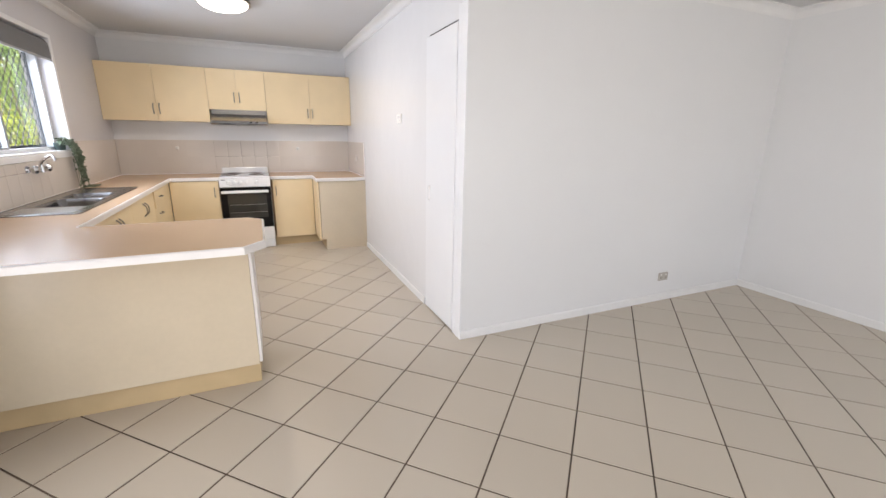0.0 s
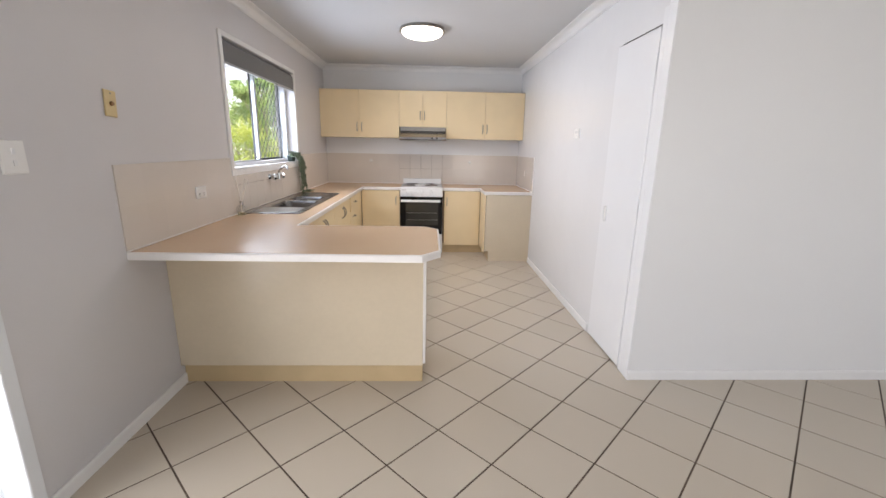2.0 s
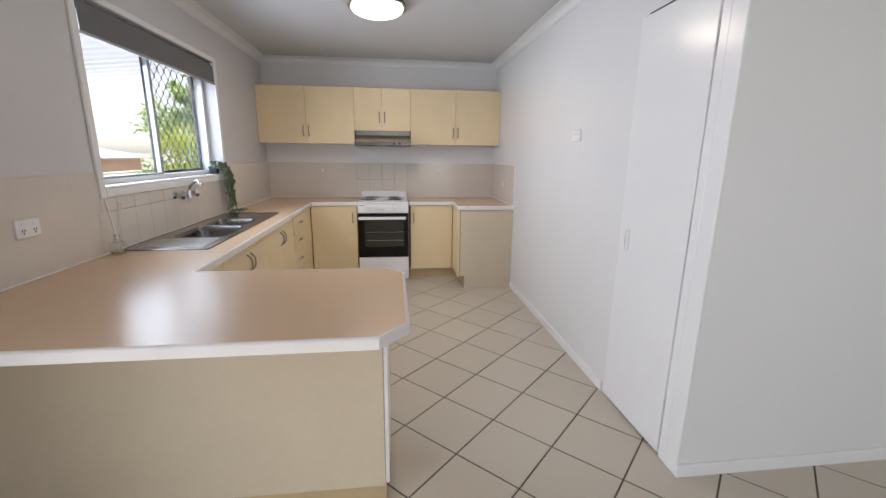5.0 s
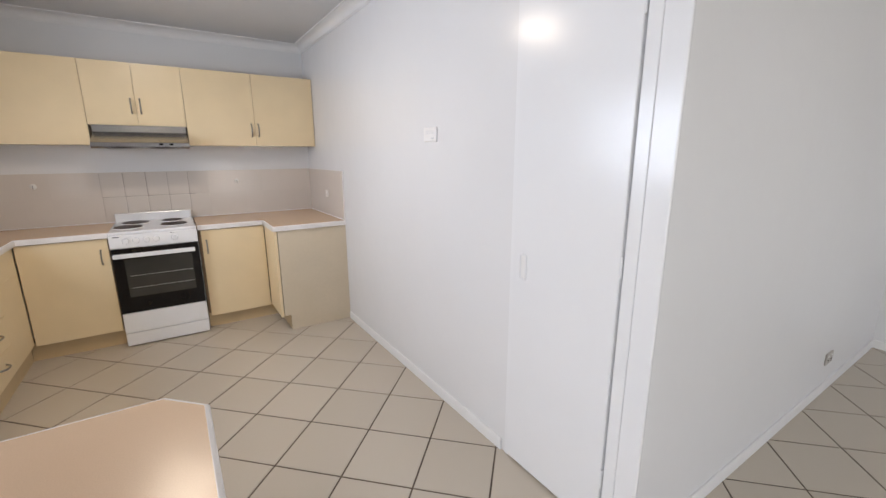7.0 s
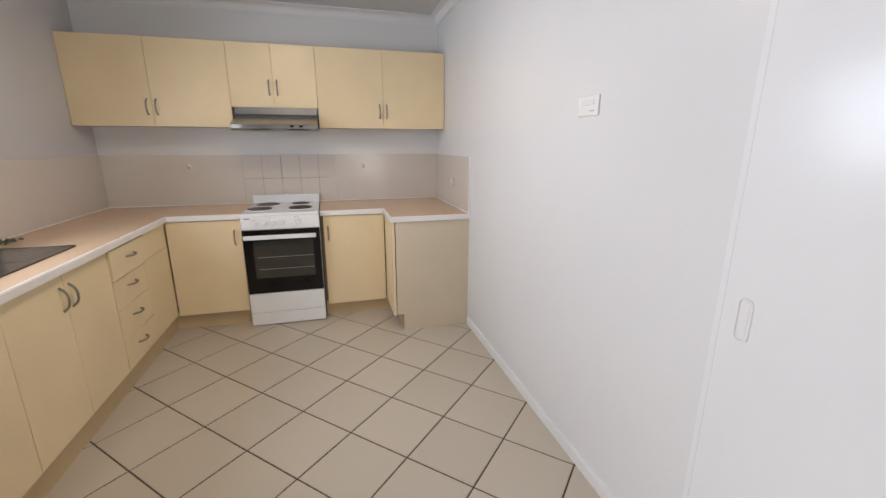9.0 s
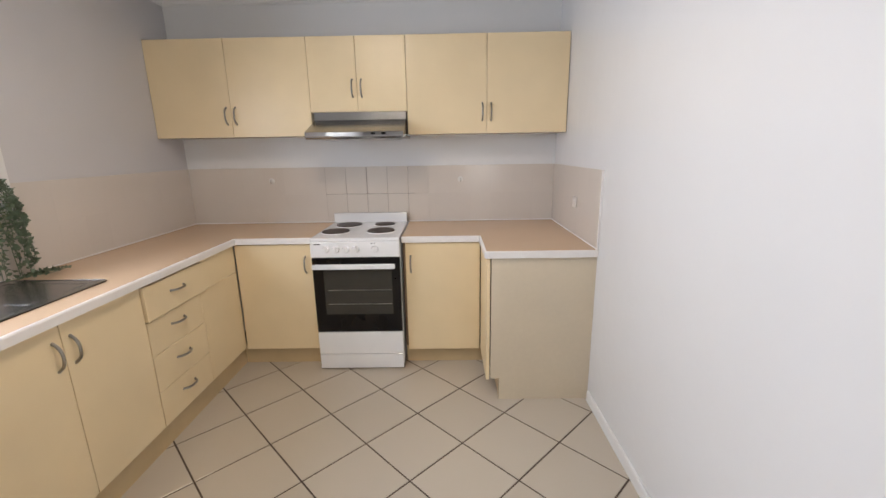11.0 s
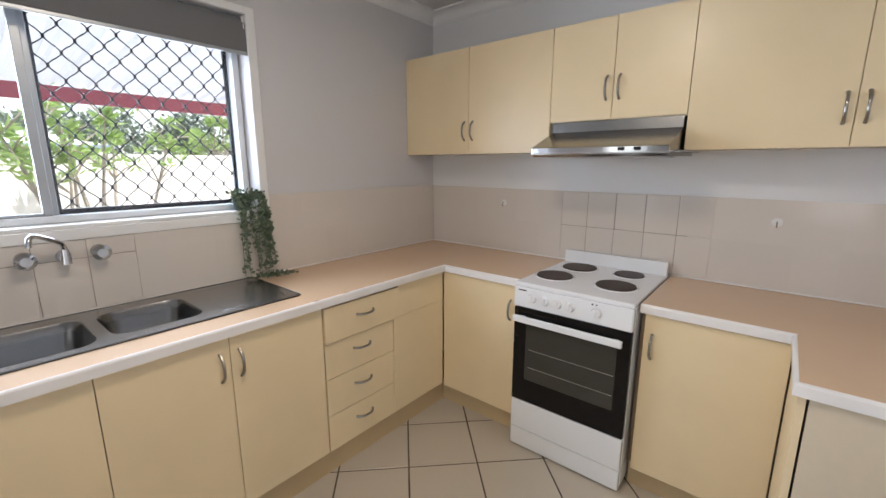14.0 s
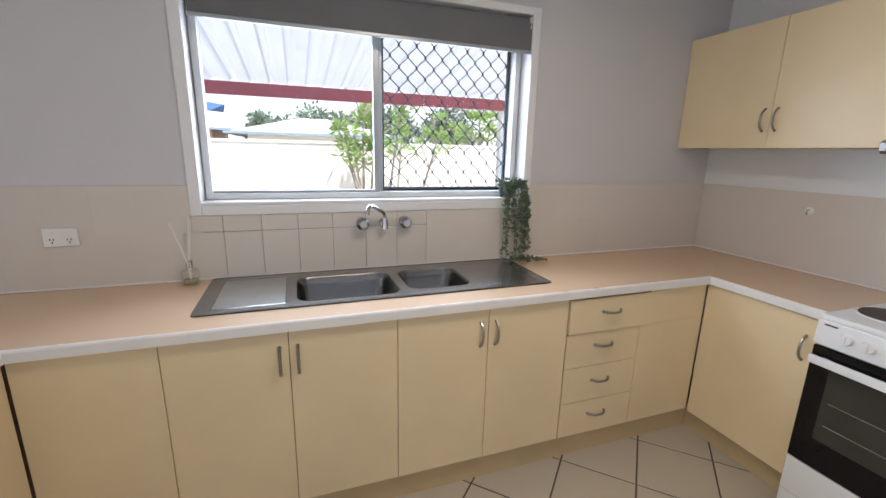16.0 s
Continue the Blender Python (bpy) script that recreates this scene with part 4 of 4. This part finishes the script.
part("capping", box(-8.12, -7.98, 10, 30, 0.7, 0.73, 0.004), FENCE, lw_, "wall capping")
e = thing("shade_sail", (-9, 0.9, 2), "blue shade cover beyond the fence", "shade")
b = bmesh.new()
c = [b.verts.new(q) for q in ((-9, 0.1, 2.62), (-8.8, 1.3, 2.27), (-9.6, 1.5, 2.30), (-9, 1.61, 2.43))]
b.faces.new((c[0], c[1], c[3])), b.faces.new((c[1], c[2], c[3])), b.faces.new((c[2], c[0], c[3])), b.faces.new((c[0], c[2], c[1]))
part("cover", b, BLUE, e)
part("pole", cyl((-9, 0.7, -0.2), (-9, 0.7, 2.44), 0.03), ALU, e)


def shrub(at, stems, top, spread, seed, label, rosette=26, size=0.2):
    """A many-stemmed garden tree with rosettes of long leaves at the ends of its limbs."""
    rnd.seed(seed)
    t = thing("garden_tree", at, label, "tree", "garden trees by the fence")
    tb, cb = bmesh.new(), bmesh.new()
    o = Vector(at)
    for i in range(stems):
        an = 2 * math.pi * i / stems + rnd.uniform(-0.4, 0.4)
        reach = spread * rnd.uniform(0.3, 1)
        tip = o + Vector((reach * math.cos(an) * 0.6, reach * math.sin(an), top * rnd.uniform(0.78, 1)))
        mid = o.lerp(tip, 0.5) + Vector((0, 0, -0.1)) + Vector((rnd.uniform(-0.1, 0.1), rnd.uniform(-0.1, 0.1), 0))
        pts = [o + Vector((0.05 * math.cos(an), 0.05 * math.sin(an), 0)), o.lerp(mid, 0.5) + Vector((0, 0, 0.08)), mid, mid.lerp(tip, 0.5), tip]
        tube(pts, 0.035, 7, tb, taper=0.012)
        for k2 in range(5):
            base_ = pts[rnd.choice((3, 3, 4))]
            end = base_ + Vector((rnd.uniform(-0.35, 0.35), rnd.uniform(-0.4, 0.4), rnd.uniform(0.1, 0.45)))
            tube([base_, base_.lerp(end, 0.5) + Vector((0, 0, 0.04)), end], 0.013, 5, tb, taper=0.007)
            for c_ in (tip, end):
                for q in range(rosette // 3):
                    v = Vector((rnd.uniform(-1, 1), rnd.uniform(-1, 1), rnd.uniform(-0.5, 0.9)))
                    leaf(cb, c_ + v * 0.02, v, size * rnd.uniform(0.6, 1.1), 0.26)
    part("trunk", tb, BARK, t, "pale grey stems")
    part("crown", cb, TREE_LEAF, t, "bright green long leaves", kind="stuff")


shrub((-4.9, 4.1, -0.12), 5, 2.1, 0.4, 11, "slender many-stemmed garden tree with bright green leaves")
shrub((-4.8, 4.6, -0.12), 5, 2.3, 1.0, 12, "spreading garden tree with long green leaves by the fence", 36, 0.17)
shrub((-6.7, 6.9, -0.12), 7, 2.5, 1.3, 13, "spreading garden tree with long green leaves behind the fence", 36, 0.19)
shrub((-6.9, 8.6, -0.12), 7, 2.6, 1.3, 16, "spreading garden tree with long green leaves behind the fence", 36, 0.19)
shrub((-4.5, 15.4, -0.12), 11, 3.5, 1.6, 14, "leafy garden tree further along the fence", 60, 0.26)
shrub((-5.1, 17.6, -0.12), 11, 3.9, 1.9, 15, "leafy garden tree beyond the fence end", 60, 0.28)


def bush(at, height, radius, seed, material, label, clumps=26, leaves=80):
    """A dense garden bush: a few stems and a crown of leaf clumps with gaps, reaching nearly to the ground."""
    rnd.seed(seed)
    t = thing("garden_bush", at, label, "bush", "garden bushes by the fence")
    o, tb, cb = Vector(at), bmesh.new(), bmesh.new()
    for i in range(5):
        an = 2 * math.pi * i / 5 + rnd.uniform(-0.4, 0.4)
        tip = o + Vector((math.cos(an) * radius * 0.5, math.sin(an) * radius * 0.5, height * rnd.uniform(0.6, 0.85)))
        tube([o + Vector((0.06 * math.cos(an), 0.06 * math.sin(an), 0)), o.lerp(tip, 0.5) + Vector((0.05, 0.03, 0)), tip], 0.03, 6, tb, taper=0.008)
    for i in range(clumps):
        an, h_ = rnd.uniform(0, 2 * math.pi), rnd.uniform(0.12, 1.0)
        rr = radius * math.sqrt(rnd.random()) * (1.05 - 0.55 * h_ ** 2)
        c_ = o + Vector((rr * math.cos(an), rr * math.sin(an), height * h_))
        for q in range(leaves):
            v = Vector((rnd.gauss(0, 1), rnd.gauss(0, 1), rnd.gauss(0, 0.8)))
            leaf(cb, c_ + v * radius * 0.15, v + Vector((0, 0, -0.4)), 0.13 * rnd.uniform(0.6, 1.3), 0.5)
    part("trunk", tb, BARK, t, "thin grey stems")
    part("crown", cb, material, t, kind="stuff")


bush((-4.35, 13.6, -0.12), 2.1, 1.1, 61, YELLOW_LEAF, "dense yellow-green garden bush beside the paving", 30)
bush((-5.3, 14.9, -0.12), 2.9, 1.2, 62, TREE_LEAF, "dense dark green garden bush beside the paving", 34)
bush((-5.0, 17.6, -0.12), 4.4, 1.3, 63, YELLOW_LEAF, "tall yellow-green garden bush beyond the fence end", 44)
bush((-6.6, 18.8, -0.12), 3.4, 1.5, 64, TREE_LEAF, "dense dark green garden bush beyond the fence end", 40)


def far_tree(at, height, radius, seed):
    rnd.seed(seed)
    t = thing("distant_tree", at, "distant green tree behind the houses, paled to imitate haze", "tree", "distant trees")
    o = Vector(at)
    part("trunk", tube([o, o + Vector((0.1, 0.1, height * 0.5)), o + Vector((0, 0.2, height * 0.8))], 0.25, 8, taper=0.08), BARK, t)
    cb = bmesh.new()
    for i in range(26):
        v = Vector((rnd.gauss(0, 0.5), rnd.gauss(0, 0.5), rnd.gauss(0, 0.3)))
        c_ = o + Vector((0, 0, height * 0.72)) + v * radius
        for q in range(90):
            w2 = Vector((rnd.gauss(0, 1), rnd.gauss(0, 1), rnd.gauss(0, 0.8)))
            leaf(cb, c_ + w2 * radius * 0.14, w2, 0.32, 0.6)
    part("crown", cb, TREE_FAR, t, kind="stuff")


for i, (x, y, hh, rr) in enumerate(((-30, 6, 4.4, 2.2), (-31, 10.5, 4.8, 2.4), (-30, 15, 4.6, 2.5), (-28, 1.5, 3.6, 1.6), (-10, 40, 8, 4))):
    far_tree((x, y, -0.22), hh, rr, 40 + i)

# ---- splashback tiles ----
TW, TH, TZ0 = 0.157, 0.203, 0.914


def grout_x(x0, x1, ya, yb, za, zb, material, label):
    structure("splashback", box(x0, x1, ya, yb, za, zb), material, label)


grout_x(0, 0.0055, 1.455, YB, BENCH + 0.001, WZ0 - 0.046, WALL_GROUT, "pale grout bed of the side splashback")
grout_x(0, 0.0055, 1.455, WY0 - 0.046, WZ0 - 0.046, 1.321, WALL_GROUT, "pale grout bed of the side splashback")
grout_x(0, 0.0055, WY1 + 0.046, YB, WZ0 - 0.046, 1.321, WALL_GROUT, "pale grout bed of the side splashback")
structure("splashback", box(0.006, XR - 0.006, YB - 0.0055, YB, BENCH + 0.001, 1.321), WALL_GROUT, "pale grout bed of the rear splashback")
structure("splashback", box(XR - 0.0055, XR, 4.597, YB - 0.006, BENCH + 0.001, 1.321), WALL_GROUT, "pale grout bed of the side splashback")
structure("splashback", box(1.02, 1.72, YB - 0.0062, YB - 0.0054, 0.95, 1.318), DARK_GROUT, "stained grout behind the cooker")
structure("splashback", box(0.0054, 0.0062, 2.66, 3.72, 0.915, WZ0 - 0.047), DARK_GROUT, "stained grout behind the taps")
structure("trim", box(XR - 0.011, XR, 4.588, 4.597, BENCH + 0.001, 1.323, 0.002), EDGE, "white end strip of the splashback")
b = bmesh.new()
box(0.0, 0.012, 1.455, YB - 0.012, BENCH + 0.0005, BENCH + 0.008, 0.002, b), box(0.0, 1.105, YB - 0.012, YB, BENCH + 0.0005, BENCH + 0.008, 0.002, b)
box(1.67, XR, YB - 0.012, YB, BENCH + 0.0005, BENCH + 0.008, 0.002, b), box(XR - 0.012, XR, 4.59, YB - 0.012, BENCH + 0.0005, BENCH + 0.008, 0.002, b)
structure("trim", b, EDGE, "white silicone bead along the bench")

tile_mesh = {}


def tile_piece(parent, kind_, w, hh, m):
    """A glazed tile piece w by hh, 3 mm proud, sharing its mesh with alike pieces."""
    x_, y_ = m.translation.x, m.translation.y
    stained = (1.0 < x_ < 1.75 and y_ > 5.5) or (x_ < 0.1 and 2.66 < y_ < 3.75)
    key = (stained, round(w, 3), round(hh, 3))
    if key not in tile_mesh:
        g = 0.0013 if stained else 0.0
        if stained and min(w, hh) > 0.06:
            b, rings_ = bmesh.new(), []
            for inset, y_f in ((0, 0.0010), (0, -0.0004), (0.0010, -0.0010), (0.003, -0.0015), (0.008, -0.0019), (0.018, -0.0021), (0.042, -0.0022)):
                if inset > 0.4 * min(w, hh):
                    break
                a_, c_ = w / 2 - g - inset, hh / 2 - g - inset
                rings_.append([b.verts.new(q) for q in ((-a_, y_f, -c_), (a_, y_f, -c_), (a_, y_f, c_), (-a_, y_f, c_))])
            for ra, rb in zip(rings_, rings_[1:]):
                for q in range(4):
                    b.faces.new((ra[q], ra[(q + 1) % 4], rb[(q + 1) % 4], rb[q])).smooth = True
            b.faces.new(rings_[-1]).smooth = True
        else:
            b = box(-w / 2 + g, w / 2 - g, -0.0014, 0, -hh / 2 + g, hh / 2 - g, 0.0004 if stained else 0.00015)
        me = bpy.data.meshes.new("tile")
        b.to_mesh(me)
        b.free()
        me.materials.append(WALL_TILE)
        tile_mesh[key] = me
    ob = new("tile", tile_mesh[key])
    ob.parent = parent
    ob.matrix_basis = m
    return ob


sp_w = tagged(new("splashback_tiles"), "glossy taupe tiles on the window wall", "", "", "structure")
sp_n = tagged(new("splashback_tiles"), "glossy taupe tiles behind the cooker", "", "", "structure")
sp_e = tagged(new("splashback_tiles"), "glossy taupe tiles on the side return", "", "", "structure")


def lay(parent, a0, a1, start, frame_of, cut=None):
    a = start
    while a > a0:
        a -= TW
    while a < a1:
        for z0_, z1_ in ((BENCH + 0.008, 1.1165), (1.1165, 1.3205)):
            lo, hi = max(a, a0), min(a + TW, a1)
            zt = z1_
            if cut and hi > cut[0] and lo < cut[1] and z1_ > cut[2]:
                if lo < cut[0] < hi and cut[0] - lo > 0.02:
                    tile_piece(parent, "t", cut[0] - lo, z1_ - z0_, frame_of((cut[0] + lo) / 2, (z0_ + z1_) / 2))
                    lo = cut[0]
                if lo < cut[1] < hi and hi - cut[1] > 0.02:
                    tile_piece(parent, "t", hi - cut[1], z1_ - z0_, frame_of((cut[1] + hi) / 2, (z0_ + z1_) / 2))
                    hi = cut[1]
                zt = cut[2]
            if hi - lo > 0.015 and zt - z0_ > 0.015:
                tile_piece(parent, "t", hi - lo, zt - z0_, frame_of((lo + hi) / 2, (z0_ + zt) / 2))
        a += TW


lay(sp_w, 1.455, YB - 0.009, 2.742, lambda a, z: pose(0.0062, a, z, 0, 0, 90), (WY0 - 0.047, WY1 + 0.047, WZ0 - 0.046))
# two tiles behind the cooker are set a little askew
lay(sp_n, 0.01, XR - 0.009, 1.041, lambda a, z: pose(a, YB - 0.0068, z, 0, 0, -1.6) if 1.36 < a < 1.56 and z > 1.15 else pose(a, YB - 0.0062, z))
lay(sp_e, 4.598, YB - 0.009, YB, lambda a, z: pose(XR - 0.0062, a, z, 0, 0, -90))

# ---- floor tiles, laid diagonally ----
AX, AY, HD, JOINT = 1.2963, 1.5531, 0.2433, 0.0040
floor_parent = tagged(new("floor_tiles"), "beige ceramic floor tiles laid diagonally with brown joints", "", "", "structure")
half = HD - JOINT * 1.414


def diamond(bm, cx, cy, poly=None):
    """A tile slab with eased edges over a plan polygon."""
    vs = poly or [(half, 0), (0, half), (-half, 0), (0, -half)]
    n_ = len(vs)
    mx, my = sum(v[0] for v in vs) / n_, sum(v[1] for v in vs) / n_
    low = [bm.verts.new((cx + x, cy + y, -0.006)) for x, y in vs]
    mid_ = [bm.verts.new((cx + x, cy + y, -0.0012)) for x, y in vs]
    tops = []
    for x, y in vs:
        d_ = math.hypot(x - mx, y - my)
        s_ = max(0, d_ - 0.0025) / d_ if d_ else 1
        tops.append(bm.verts.new((cx + mx + (x - mx) * s_, cy + my + (y - my) * s_, 0.0)))
    for i in range(n_):
        j = (i + 1) % n_
        bm.faces.new((low[i], low[j], mid_[j], mid_[i])), bm.faces.new((mid_[i], mid_[j], tops[j], tops[i]))
    bm.faces.new(tops)


def clip(poly, axis, value, keep_greater):
    out = []
    for a_, b_ in zip(poly, poly[1:] + poly[:1]):
        ina = (a_[axis] > value) == keep_greater
        inb = (b_[axis] > value) == keep_greater
        if ina:
            out.append(a_)
        if ina != inb:
            t_ = (value - a_[axis]) / (b_[axis] - a_[axis])
            out.append(tuple(a_[q] + (b_[q] - a_[q]) * t_ for q in range(2)))
    return out


b = bmesh.new()
diamond(b, 0, 0)
bmesh.ops.translate(b, verts=b.verts, vec=(0, 0, 0.0137))
full = bpy.data.meshes.new("floor_tile")
b.to_mesh(full)
b.free()
full.materials.append(FLOOR_TILE)
rest = bmesh.new()
spots = []
for i in range(-8, 22):
    for j in range(-22, 20):
        if (i + j) % 2:
            x, y = AX + HD * i, AY + HD * j
            if -HD < x < XE + HD and YS - HD < y < YB + HD and (y < YK + HD or x < XR + HD):
                spots.append((x, y))
spots.sort(key=lambda q: (q[1] < 0.2) + (q[1] < -1.2) + (q[0] > 4.2) * 0.5)
placed = 0
for x, y in spots:
    inside = HD < x < (XR - HD if y > YK - HD else XE - HD) and YS + HD < y < YB - HD
    if inside and placed < 290:
        ob = new("floor_tile", full)
        ob.parent = floor_parent
        ob.matrix_basis = pose(x, y, -0.0137 + rnd.uniform(-0.0003, 0.0003), 0, 0, 90 * rnd.randint(0, 3))
        placed += 1
    elif inside:
        diamond(rest, x, y)
    else:
        poly = [(x + a_, y + b_) for a_, b_ in ((half, 0), (0, half), (-half, 0), (0, -half))]
        for axis, value, greater in ((0, 0.0, True), (0, XE, False), (1, YS, True), (1, YB, False)):
            poly = clip(poly, axis, value, greater) if poly else poly
        if x < XR and y > YK + HD:
            poly = clip(poly, 0, XR + 0.05, False) if poly else poly
        if x > XR + HD and y > YK - HD:
            poly = clip(poly, 1, YK + 0.05, False) if poly else poly
        if x > XR and y > YK + HD / 2:
            poly = clip(poly, 0, XR + 0.05, False) if poly else poly
        if len(poly) > 2:
            diamond(rest, 0, 0, poly)
bmesh.ops.translate(rest, verts=rest.verts, vec=(0, 0, 0.0137))
cut = part("cut_tiles", rest, FLOOR_TILE, floor_parent, "cut and outlying floor tiles", kind="stuff")
cut.location.z = -0.0137
